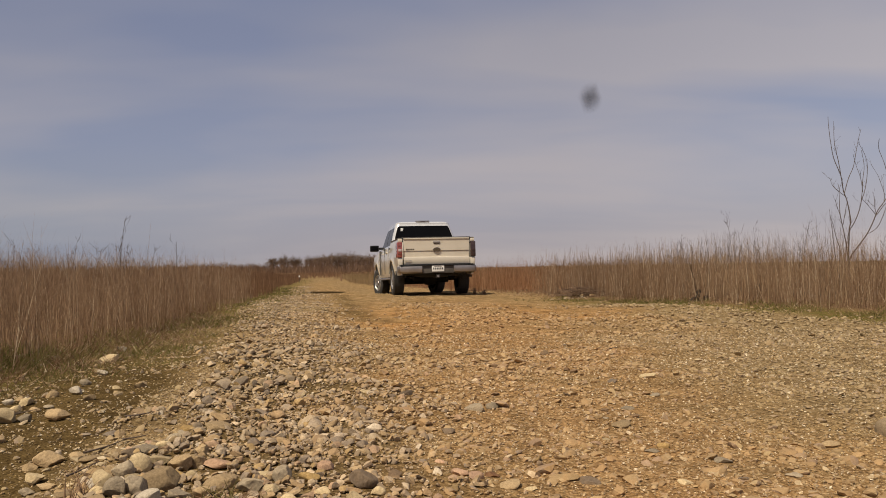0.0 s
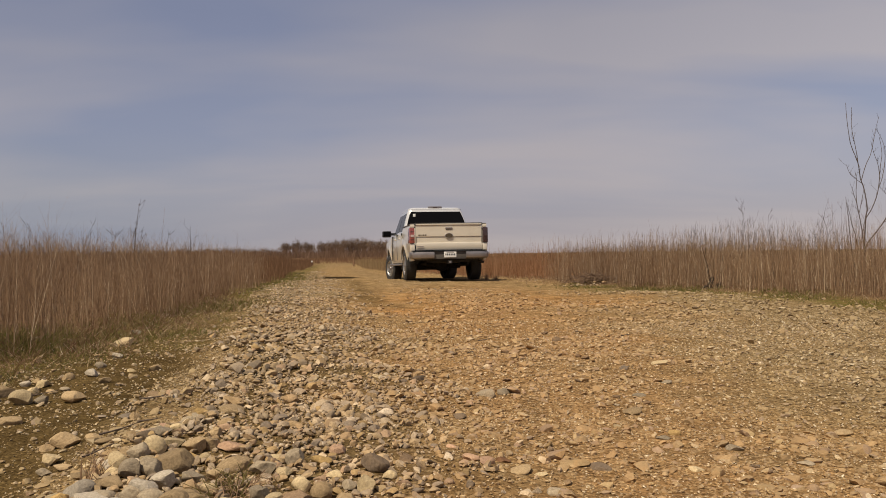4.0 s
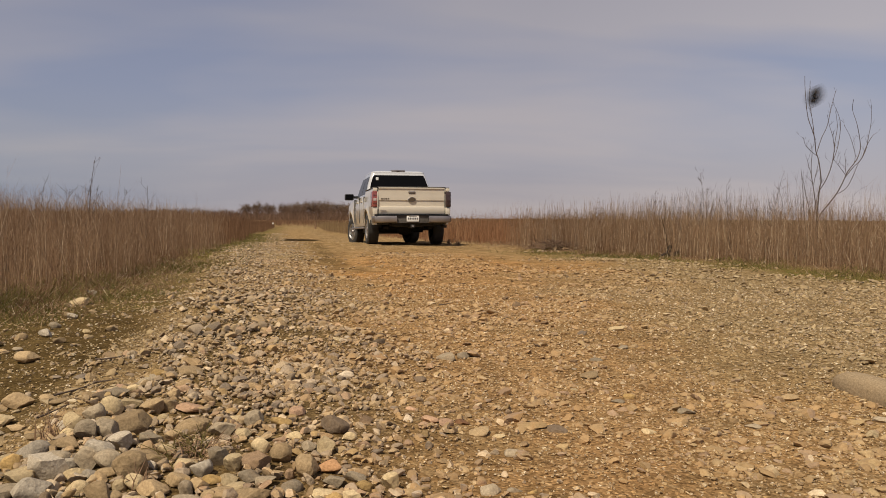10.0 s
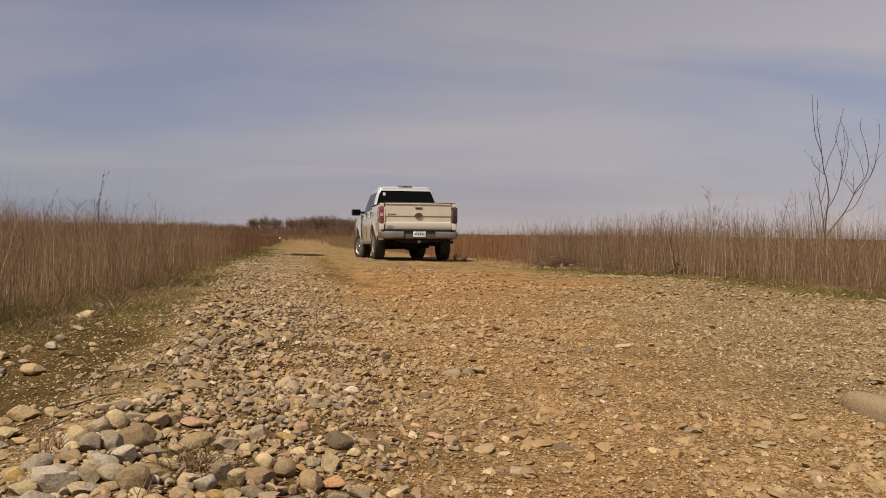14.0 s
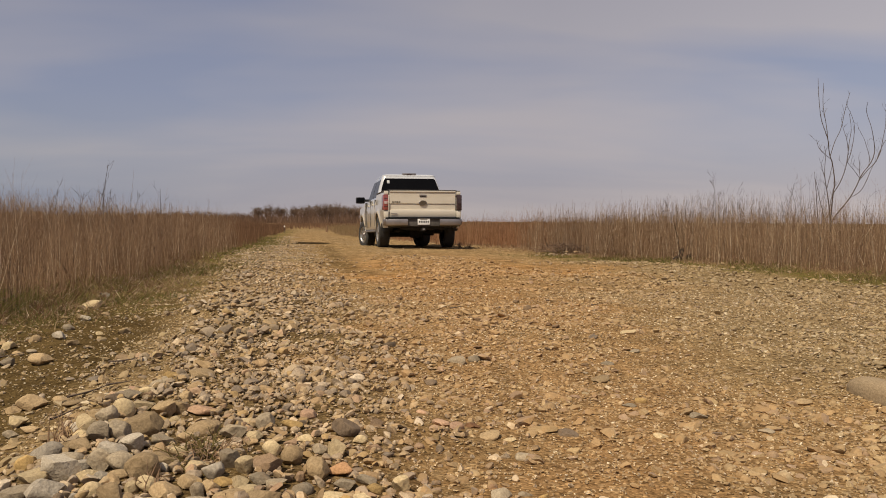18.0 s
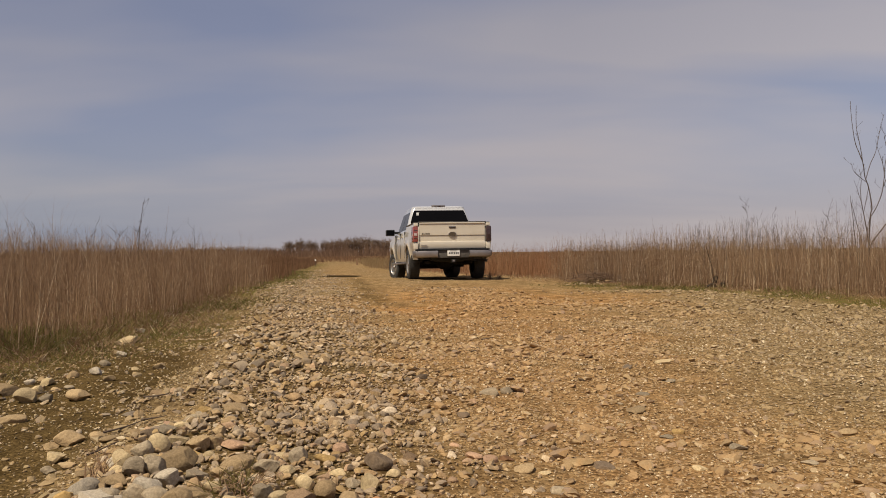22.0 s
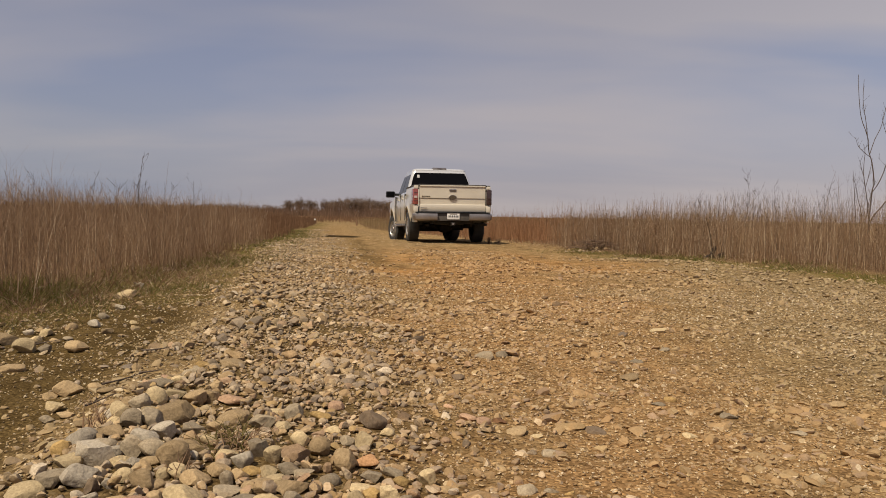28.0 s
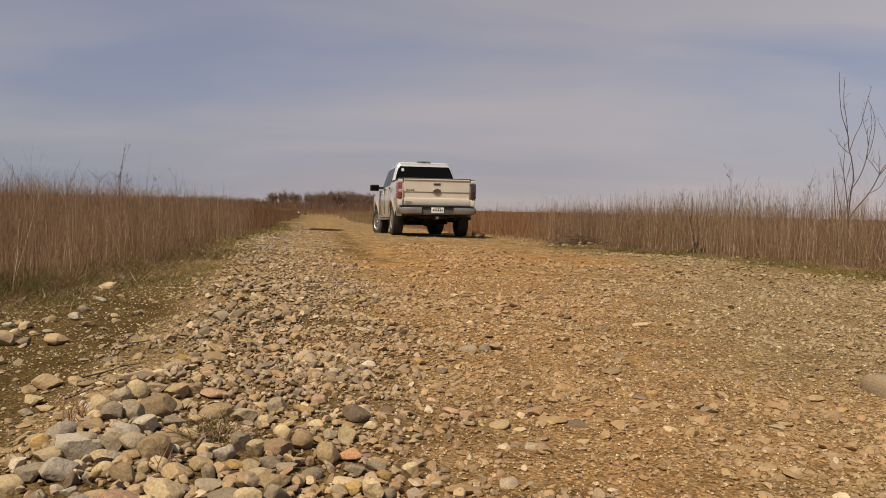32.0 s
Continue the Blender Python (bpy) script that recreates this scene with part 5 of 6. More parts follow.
def bent_sapling(x, y):
    """The tall leafless young tree that stands out of the weeds."""
    r = random.Random(4)
    root = tagged(new("sapling"), "tall leafless sapling with bent stems in dead weeds", "sapling")
    root.location = (x, y, 0.0)
    lines = []
    for name, thick, tip, pts in (
        ("stem", 0.0115, 0.003, [(-0.02, 0.00), (0.00, 0.22), (-0.01, 0.68), (0.02, 1.12), (0.05, 1.27), (0.00, 1.58), (-0.04, 1.74), (-0.10, 1.98), (-0.19, 2.25), (-0.24, 2.47), (-0.27, 2.74), (-0.27, 2.93)]),
        ("bough", 0.0055, 0.0028, [(-0.08, 1.92), (-0.12, 2.21), (-0.17, 2.47), (-0.17, 2.65), (-0.17, 2.86)]),
        ("bough", 0.0055, 0.0025, [(-0.04, 1.71), (0.03, 1.94), (0.11, 2.12), (0.16, 2.35), (0.20, 2.50), (0.25, 2.72)]),
        ("stem", 0.0075, 0.0028, [(0.02, 1.11), (0.12, 1.27), (0.20, 1.48), (0.23, 1.68), (0.25, 1.91), (0.28, 2.13), (0.25, 2.38)]),
        ("bough", 0.0055, 0.0025, [(0.22, 1.57), (0.28, 1.73), (0.33, 1.95), (0.33, 2.18), (0.28, 2.35), (0.21, 2.49)]),
        ("bough", 0.0045, 0.0022, [(0.25, 1.72), (0.22, 1.95), (0.16, 2.15), (0.11, 2.32)]),
        ("stem", 0.0115, 0.003, [(0.00, 0.00), (-0.02, 0.41), (0.02, 0.68), (0.15, 0.86), (0.30, 1.05), (0.40, 1.23), (0.48, 1.42), (0.61, 1.60), (0.69, 1.78), (0.66, 1.96), (0.60, 2.18), (0.55, 2.41), (0.52, 2.56)]),
        ("bough", 0.0065, 0.0026, [(0.46, 1.35), (0.57, 1.49), (0.68, 1.60), (0.76, 1.77), (0.80, 1.97), (0.83, 2.19), (0.83, 2.47)]),
        ("bough", 0.0055, 0.0026, [(0.70, 1.62), (0.76, 1.79), (0.83, 1.94), (0.90, 2.02)]),
        ("bough", 0.0055, 0.0028, [(0.31, 1.05), (0.46, 1.15), (0.56, 1.33), (0.63, 1.51), (0.72, 1.67)]),
        ("bough", 0.0042, 0.0022, [(0.58, 1.55), (0.59, 1.69), (0.54, 1.87), (0.49, 2.00), (0.40, 2.16)]),
        ("bough", 0.0045, 0.0025, [(0.44, 1.36), (0.34, 1.49), (0.24, 1.61)]),
        ("bough", 0.0042, 0.0022, [(0.45, 1.37), (0.43, 1.52), (0.43, 1.65)]),
        ("bough", 0.0045, 0.0022, [(-0.02, 1.65), (-0.14, 1.74), (-0.22, 1.83), (-0.27, 1.96)]),
        ("stem", 0.0085, 0.0026, [(-0.01, 0.00), (-0.02, 0.72), (-0.06, 1.00), (-0.10, 1.22), (-0.12, 1.36), (-0.12, 1.54), (-0.12, 1.72), (-0.14, 1.86)]),
        ("bough", 0.0045, 0.0025, [(-0.11, 1.33), (-0.16, 1.49), (-0.19, 1.60)]),
        ("stem", 0.0065, 0.0025, [(-0.05, 0.00), (-0.17, 0.40), (-0.21, 0.67), (-0.24, 0.95), (-0.26, 1.13), (-0.29, 1.45)]),
        ("stem", 0.0060, 0.0025, [(-0.02, 0.00), (-0.12, 0.72), (-0.19, 0.99), (-0.24, 1.22), (-0.27, 1.33)]),
        ("bough", 0.0045, 0.0028, [(-0.05, 0.72), (-0.02, 0.97), (0.02, 1.13)]),
        ("bough", 0.0045, 0.0028, [(-0.08, 1.20), (-0.03, 1.43), (0.00, 1.58)]),
    ):
        lines.append(limb(name, root, pts, thick, tip, r))
    twigs = []
    for line in lines:
        for _ in range(4):
            at = line[r.randint(len(line) // 4, len(line) - 2)]
            grow(r, at, Vector((r.gauss(0, 0.5), r.gauss(0, 0.5), r.uniform(0.5, 1.4))), r.uniform(0.06, 0.2), 0.0024, 1, twigs, 0.5, (0, 1))
    ob = new("twig_spray", branches_mesh("twig_spray", twigs, BARK, 3, 0.0016))
    tagged(ob, "", "", "", "stuff").parent = root
    return root


CREAM, TAN, GREY, PALE, DARK = "cream", "tan", "grey", "pale grey", "dark grey"
OCHRE, PINK, RUST, CLAY, BROWNISH = "ochre", "pinkish", "rusty", "reddish clay", "dark brown"
HUES = {CREAM: (0.44, 0.350, 0.215), TAN: (0.315, 0.233, 0.138), GREY: (0.282, 0.234, 0.170), PALE: (0.42, 0.369, 0.296), DARK: (0.172, 0.130, 0.094),
        OCHRE: (0.37, 0.253, 0.110), PINK: (0.43, 0.282, 0.191), RUST: (0.32, 0.185, 0.100), CLAY: (0.21, 0.112, 0.062), BROWNISH: (0.25, 0.175, 0.115)}
HUE_MATS = {}
STONE_SHAPES = {}


def loose_stone(x, y, size, flat, hue, seed):
    """One of the larger stones lying on the bank or in the road."""
    if hue not in HUE_MATS:
        c = HUES[hue]
        HUE_MATS[hue] = stone_material(hue.replace(" ", "_") + "_stone", True, [(0.0, c), (0.5, tuple(k * 1.12 for k in c))], 0.12)
    key = (seed % 16, hue)
    if key not in STONE_SHAPES:
        v, f = lump(3, 200 + seed % 16, 0.48, 0.86)
        STONE_SHAPES[key] = sheet("loose_stone", v / np.ptp(v[:, 0]), f, [HUE_MATS[hue]], True, 34)
    me = STONE_SHAPES[key]
    r = random.Random(seed)
    high = max(p.co.z for p in me.vertices) - min(p.co.z for p in me.vertices)
    ob = new("loose_stone", me)
    tall = size * high * flat
    ob.matrix_world = pose(x, y, float(rise(x, y)) + 0.14 * tall, r.uniform(-9, 9), r.uniform(-9, 9), r.uniform(-35, 35)) @ Matrix.Diagonal((size, size * r.uniform(0.85, 1.1), size * flat, 1))
    TAKEN.append((x, y, size * 0.5 + 0.008))
    where = "on a brown dirt strip" if x < BANK_L(y) else ("in the cobble bank" if x < BANK_R(y) else "trodden into the road")
    return tagged(ob, "worn " + hue + " stone " + where, "stone", "large loose stones")


def bank_stone(x, y, wide, high, hue, seed):
    """One stone of the bank: its width, its height and its colour."""
    if hue not in HUE_MATS:
        c = HUES[hue]
        HUE_MATS[hue] = stone_material(hue.replace(" ", "_") + "_stone", True, [(0.0, c), (0.35, tuple(k * 1.12 for k in c)), (0.7, tuple(k * 0.9 for k in c))], 0.12)
    key = (seed % 22, hue, "bank")
    if key not in STONE_SHAPES:
        v, f = lump(3, 500 + seed % 22, 0.46, 0.86)
        STONE_SHAPES[key] = sheet("loose_stone", (v - (v.max(0) + v.min(0)) / 2) / np.ptp(v, axis=0), f, [HUE_MATS[hue]], True, 32)
    r = random.Random(seed)
    if x < BANK_L(y):  # on the strip they lie half sunk
        wide, high = 0.92 * wide, 0.85 * high
    ob = new("loose_stone", STONE_SHAPES[key])
    across = math.degrees(math.atan2(-x, y))
    ob.matrix_world = pose(x, y, float(rise(x, y)) + 0.38 * high, r.uniform(-9, 9), r.uniform(-12, 12), across + r.uniform(-14, 14)) @ Matrix.Diagonal((wide, wide * r.uniform(0.68, 0.95), high * 1.22, 1))
    TAKEN.append((x, y, wide * 0.46 + 0.004))
    where = "on a brown dirt strip" if x < BANK_L(y) else ("in the cobble bank" if x < BANK_R(y) + 0.1 else "trodden into the road")
    return tagged(ob, "worn " + hue + " stone " + where, "stone", "large loose stones")


def slab_stone(x, y, long, wide, high, heading):
    """A long smooth rock with a rounded back, half sunk beside the road."""
    rings, n = [], 18
    for k in range(25):
        u = k / 24
        e = math.sqrt(max(1 - abs(2 * u - 1) ** 3.2, 0.0)) * (1 - 0.25 * u) + 0.01
        ring = []
        for j in range(n):
            a = 2 * math.pi * j / n
            c, d = math.cos(a), math.sin(a)
            q = 1 + 0.07 * (float(wavy(4 * u + 3, 2 * c + d, 0.7, 61)) - 0.5)
            ring.append((long * (u - 0.5), wide / 2 * e * q * math.copysign(abs(c) ** 0.75, c), high * e * q * math.copysign(abs(d) ** 0.8, d)))
        rings.append(ring)
    bm = loft(rings)
    bmesh.ops.recalc_face_normals(bm, faces=bm.faces)
    me = bpy.data.meshes.new("slab_stone")
    bm.to_mesh(me)
    bm.free()
    me.materials.append(stone_material("slab_rock", True, [(0.0, (0.235, 0.182, 0.12)), (1.0, (0.235, 0.182, 0.12))], 0.1, 0.0, 0.25))
    for p in me.polygons:
        p.use_smooth = True
    ob = new("slab_stone", me)
    ob.matrix_world = pose(x, y, float(rise(x, y)) + 0.008, 4, 3, heading)
    TAKEN.append((x, y, wide * 0.5))
    return tagged(ob, "long rounded tan rock half sunk in gravel", "rock")


def stray_twig(x, y, long, turn, seed):
    r = random.Random(seed)
    lines = []
    grow(r, (-long / 2, 0, 0.006), (1, 0.2, 0.02), long, 0.0045, 0, lines)
    ob = new("twig", branches_mesh("twig", lines, BARK, 5))
    ob.matrix_world = pose(x, y, float(rise(x, y)), 0, 0, turn)
    return tagged(ob, "short dark twig lying on bare dirt", "twig", "stray twigs")


def make_details():
    slab_stone(1.640, 2.48, 0.54, 0.125, 0.076, -76)
    loose_stone(-0.913, 1.543, 0.079, 0.84, CREAM, 63)
    loose_stone(-1.053, 1.700, 0.038, 0.91, TAN, 137)
    loose_stone(-0.187, 3.597, 0.073, 0.81, DARK, 138)
    loose_stone(-0.380, 3.547, 0.067, 0.85, CREAM, 108)
    loose_stone(0.039, 2.218, 0.059, 0.82, PINK, 102)
    loose_stone(0.084, 2.187, 0.048, 0.87, PINK, 95)
    loose_stone(0.135, 2.228, 0.045, 0.84, CLAY, 64)
    loose_stone(0.012, 2.842, 0.058, 0.80, DARK, 69)
    loose_stone(-0.019, 2.391, 0.041, 0.86, PINK, 97)
    loose_stone(0.125, 3.223, 0.091, 0.79, GREY, 79)
    loose_stone(0.202, 3.279, 0.066, 0.79, GREY, 103)
    loose_stone(0.689, 2.960, 0.083, 0.80, TAN, 77)
    loose_stone(0.651, 3.058, 0.033, 0.91, GREY, 108)
    loose_stone(0.584, 2.744, 0.028, 0.88, CREAM, 126)
    loose_stone(0.699, 2.555, 0.052, 0.83, GREY, 136)
    loose_stone(0.749, 2.611, 0.049, 0.84, OCHRE, 73)
    loose_stone(0.795, 3.275, 0.061, 0.84, GREY, 124)
    loose_stone(1.006, 3.611, 0.056, 0.83, GREY, 141)
    loose_stone(1.072, 3.639, 0.056, 0.85, TAN, 90)
    loose_stone(1.112, 4.099, 0.089, 0.80, CREAM, 115)
    loose_stone(0.412, 2.181, 0.062, 0.83, DARK, 126)
    loose_stone(0.163, 1.646, 0.052, 0.83, GREY, 103)
    loose_stone(0.221, 1.651, 0.037, 0.84, GREY, 113)
    loose_stone(1.314, 2.556, 0.070, 0.80, TAN, 100)
    loose_stone(0.260, 1.635, 0.026, 0.84, OCHRE, 138)
    loose_stone(0.177, 2.141, 0.071, 0.81, TAN, 77)
    loose_stone(0.234, 2.115, 0.040, 0.81, CREAM, 140)
    loose_stone(0.248, 1.950, 0.050, 0.80, GREY, 105)
    loose_stone(1.405, 2.343, 0.028, 0.90, OCHRE, 146)
    loose_stone(1.361, 2.164, 0.039, 0.81, CREAM, 107)
    loose_stone(1.478, 2.296, 0.056, 0.80, GREY, 118)
    loose_stone(1.020, 2.209, 0.053, 0.80, GREY, 136)
    loose_stone(0.872, 2.365, 0.057, 0.80, GREY, 160)
    loose_stone(0.686, 2.155, 0.045, 0.83, CREAM, 158)
    bank_stone(-1.393, 2.629, 0.107, 0.061, TAN, 300)
    bank_stone(-1.330, 2.422, 0.064, 0.042, CREAM, 301)
    bank_stone(-1.440, 2.592, 0.056, 0.030, TAN, 302)
    bank_stone(-1.309, 2.669, 0.076, 0.023, TAN, 303)
    bank_stone(-1.227, 2.572, 0.073, 0.022, TAN, 304)
    bank_stone(-0.995, 2.137, 0.061, 0.035, PALE, 305)
    bank_stone(-0.937, 2.058, 0.074, 0.057, CREAM, 306)
    bank_stone(-0.872, 1.972, 0.061, 0.058, GREY, 307)
    bank_stone(-0.939, 2.023, 0.050, 0.021, CREAM, 308)
    bank_stone(-0.943, 2.185, 0.065, 0.052, GREY, 309)
    bank_stone(-1.014, 2.280, 0.056, 0.029, TAN, 310)
    bank_stone(-0.931, 2.260, 0.084, 0.060, CREAM, 311)
    bank_stone(-0.904, 2.161, 0.052, 0.022, CREAM, 312)
    bank_stone(-0.830, 2.009, 0.071, 0.050, GREY, 313)
    bank_stone(-0.790, 2.059, 0.105, 0.058, TAN, 314)
    bank_stone(-0.903, 2.352, 0.091, 0.028, CREAM, 315)
    bank_stone(-0.783, 2.176, 0.060, 0.030, OCHRE, 316)
    bank_stone(-0.740, 2.182, 0.044, 0.028, CREAM, 317)
    bank_stone(-0.809, 2.278, 0.075, 0.043, TAN, 318)
    bank_stone(-0.764, 2.305, 0.054, 0.037, TAN, 319)
    bank_stone(-0.960, 2.541, 0.051, 0.027, CREAM, 320)
    bank_stone(-0.796, 2.442, 0.044, 0.034, TAN, 321)
    bank_stone(-1.049, 2.500, 0.069, 0.024, DARK, 322)
    bank_stone(-0.987, 2.488, 0.059, 0.026, GREY, 323)
    bank_stone(-1.270, 2.914, 0.041, 0.032, TAN, 324)
    bank_stone(-1.015, 2.924, 0.060, 0.028, OCHRE, 325)
    bank_stone(-1.006, 2.770, 0.060, 0.034, GREY, 326)
    bank_stone(-0.853, 2.805, 0.100, 0.030, TAN, 327)
    bank_stone(-0.949, 2.705, 0.044, 0.030, GREY, 328)
    bank_stone(-0.936, 2.586, 0.038, 0.035, TAN, 329)
    bank_stone(-1.064, 2.730, 0.085, 0.025, PINK, 330)
    bank_stone(-1.079, 2.647, 0.049, 0.027, CREAM, 331)
    bank_stone(-0.698, 2.297, 0.091, 0.027, PINK, 332)
    bank_stone(-0.957, 1.874, 0.082, 0.039, PALE, 333)
    bank_stone(-0.903, 1.913, 0.073, 0.028, TAN, 334)
    bank_stone(-0.877, 1.838, 0.064, 0.021, GREY, 335)
    bank_stone(-0.820, 1.761, 0.041, 0.027, PALE, 336)
    bank_stone(-0.779, 1.761, 0.057, 0.054, GREY, 337)
    bank_stone(-0.770, 1.813, 0.068, 0.057, PALE, 338)
    bank_stone(-0.723, 1.761, 0.080, 0.042, GREY, 339)
    bank_stone(-0.760, 1.906, 0.064, 0.044, PALE, 340)
    bank_stone(-0.841, 1.710, 0.088, 0.058, PALE, 341)
    bank_stone(-0.968, 1.790, 0.049, 0.039, OCHRE, 342)
    bank_stone(-0.890, 1.690, 0.077, 0.035, CREAM, 343)
    bank_stone(-0.828, 1.606, 0.082, 0.046, PALE, 344)
    bank_stone(-0.879, 1.591, 0.064, 0.035, GREY, 345)
    bank_stone(-0.781, 1.705, 0.049, 0.024, CREAM, 346)
    bank_stone(-0.744, 1.694, 0.036, 0.021, PALE, 347)
    bank_stone(-0.709, 1.704, 0.048, 0.017, TAN, 348)
    bank_stone(-0.656, 1.701, 0.077, 0.058, TAN, 349)
    bank_stone(-0.641, 1.803, 0.070, 0.021, TAN, 350)
    bank_stone(-0.622, 1.733, 0.035, 0.023, PALE, 351)
    bank_stone(-0.551, 1.757, 0.058, 0.021, CREAM, 352)
    bank_stone(-0.499, 1.719, 0.053, 0.035, PALE, 353)
    bank_stone(-0.533, 1.650, 0.055, 0.031, TAN, 354)
    bank_stone(-0.732, 1.609, 0.056, 0.032, CREAM, 355)
    bank_stone(-0.669, 1.558, 0.054, 0.047, TAN, 356)
    bank_stone(-0.615, 1.634, 0.052, 0.032, CREAM, 357)
    bank_stone(-0.647, 1.619, 0.031, 0.025, CREAM, 358)
    bank_stone(-0.751, 1.576, 0.025, 0.023, PALE, 359)
    bank_stone(-0.621, 1.844, 0.047, 0.033, CREAM, 360)
    bank_stone(-0.633, 2.094, 0.094, 0.034, TAN, 361)
    bank_stone(-0.648, 1.978, 0.047, 0.032, TAN, 362)
    bank_stone(-0.700, 1.968, 0.065, 0.025, GREY, 363)
    bank_stone(-1.092, 1.977, 0.051, 0.020, CREAM, 364)
    bank_stone(-1.243, 2.329, 0.064, 0.022, TAN, 365)
    bank_stone(-1.290, 2.304, 0.050, 0.027, GREY, 366)
    bank_stone(-1.091, 2.155, 0.075, 0.022, TAN, 367)
    bank_stone(-0.600, 1.373, 0.088, 0.068, PINK, 368)
    bank_stone(-0.552, 1.494, 0.082, 0.036, CREAM, 369)
    bank_stone(-0.657, 1.322, 0.079, 0.066, PALE, 370)
    bank_stone(-0.726, 1.319, 0.051, 0.036, CREAM, 371)
    bank_stone(-0.797, 1.449, 0.053, 0.024, TAN, 372)
    bank_stone(-0.775, 1.395, 0.040, 0.028, PINK, 373)
    bank_stone(-0.740, 1.407, 0.034, 0.019, PALE, 374)
    bank_stone(-0.722, 1.415, 0.054, 0.035, TAN, 375)
    bank_stone(-0.711, 1.458, 0.040, 0.022, GREY, 376)
    bank_stone(-0.659, 1.398, 0.041, 0.039, TAN, 377)
    bank_stone(-0.690, 1.486, 0.052, 0.016, TAN, 378)
    bank_stone(-0.572, 1.448, 0.044, 0.023, CREAM, 379)
    bank_stone(-0.620, 1.504, 0.037, 0.019, TAN, 380)
    bank_stone(-0.465, 1.318, 0.061, 0.032, CREAM, 381)
    bank_stone(-0.546, 1.351, 0.029, 0.027, OCHRE, 382)
    bank_stone(-0.522, 1.385, 0.033, 0.024, GREY, 383)
    bank_stone(-0.561, 1.416, 0.030, 0.013, TAN, 384)
    bank_stone(-0.400, 1.332, 0.055, 0.019, CREAM, 385)
    bank_stone(-0.536, 1.305, 0.076, 0.023, TAN, 386)
    bank_stone(-0.684, 1.285, 0.078, 0.025, CREAM, 387)
    bank_stone(-0.582, 1.302, 0.044, 0.021, GREY, 388)
    bank_stone(-0.476, 1.533, 0.060, 0.025, GREY, 389)
    bank_stone(-0.439, 1.485, 0.077, 0.023, GREY, 390)
    bank_stone(-0.566, 1.598, 0.069, 0.032, TAN, 391)
    bank_stone(-0.648, 1.569, 0.048, 0.019, TAN, 392)
    bank_stone(-0.502, 1.609, 0.033, 0.031, GREY, 393)
    bank_stone(-0.475, 1.624, 0.039, 0.033, TAN, 394)
    bank_stone(-0.442, 1.576, 0.038, 0.023, TAN, 395)
    bank_stone(-0.773, 1.553, 0.034, 0.032, DARK, 396)
    bank_stone(-0.754, 1.503, 0.033, 0.018, PALE, 397)
    bank_stone(-0.230, 2.068, 0.081, 0.046, DARK, 398)
    bank_stone(-0.184, 2.008, 0.044, 0.020, CREAM, 399)
    bank_stone(-0.329, 1.979, 0.045, 0.023, CREAM, 400)
    bank_stone(-0.528, 2.183, 0.050, 0.019, CREAM, 401)
    bank_stone(-0.468, 2.132, 0.057, 0.041, GREY, 402)
    bank_stone(-0.538, 2.045, 0.073, 0.036, GREY, 403)
    bank_stone(-0.389, 2.121, 0.060, 0.027, OCHRE, 404)
    bank_stone(-0.398, 1.887, 0.050, 0.036, CREAM, 405)
    bank_stone(-0.435, 1.750, 0.044, 0.042, CREAM, 406)
    bank_stone(-0.477, 1.793, 0.049, 0.046, GREY, 407)
    bank_stone(-0.544, 1.905, 0.052, 0.024, GREY, 408)
    bank_stone(-0.381, 1.753, 0.069, 0.046, BROWNISH, 409)
    bank_stone(-0.376, 1.680, 0.058, 0.026, GREY, 410)
    bank_stone(-0.338, 1.656, 0.048, 0.020, GREY, 411)
    bank_stone(-0.425, 1.673, 0.043, 0.023, CREAM, 412)
    bank_stone(-0.460, 1.670, 0.049, 0.019, OCHRE, 413)
    bank_stone(-0.401, 1.630, 0.050, 0.015, CREAM, 414)
    bank_stone(-0.425, 1.583, 0.073, 0.022, TAN, 415)
    bank_stone(-0.350, 1.576, 0.077, 0.028, TAN, 416)
    bank_stone(-0.376, 1.468, 0.062, 0.038, CREAM, 417)
    bank_stone(-0.327, 1.484, 0.057, 0.039, GREY, 418)
    bank_stone(-0.316, 1.413, 0.049, 0.035, TAN, 419)
    bank_stone(-0.242, 1.416, 0.054, 0.031, GREY, 420)
    bank_stone(-0.275, 1.629, 0.050, 0.024, GREY, 421)
    bank_stone(-0.210, 1.752, 0.062, 0.026, RUST, 422)
    bank_stone(-0.254, 1.717, 0.058, 0.054, TAN, 423)
    bank_stone(-0.293, 1.697, 0.024, 0.023, BROWNISH, 424)
    bank_stone(-0.187, 1.672, 0.056, 0.023, GREY, 425)
    bank_stone(-0.142, 1.705, 0.048, 0.022, GREY, 426)
    bank_stone(-0.117, 1.652, 0.044, 0.020, OCHRE, 427)
    bank_stone(-0.060, 1.665, 0.041, 0.039, CREAM, 428)
    bank_stone(-0.130, 1.526, 0.044, 0.041, CREAM, 429)
    bank_stone(-0.102, 1.536, 0.036, 0.018, GREY, 430)
    bank_stone(-0.173, 1.542, 0.039, 0.030, OCHRE, 431)
    bank_stone(-0.202, 1.530, 0.038, 0.027, CREAM, 432)
    bank_stone(-0.200, 1.594, 0.054, 0.016, CREAM, 433)
    bank_stone(-0.234, 1.893, 0.047, 0.044, CREAM, 434)
    bank_stone(-0.278, 1.905, 0.040, 0.023, GREY, 435)
    bank_stone(-0.336, 1.822, 0.055, 0.045, TAN, 436)
    bank_stone(-0.174, 1.776, 0.038, 0.011, DARK, 437)
    bank_stone(-0.125, 1.482, 0.040, 0.014, GREY, 438)
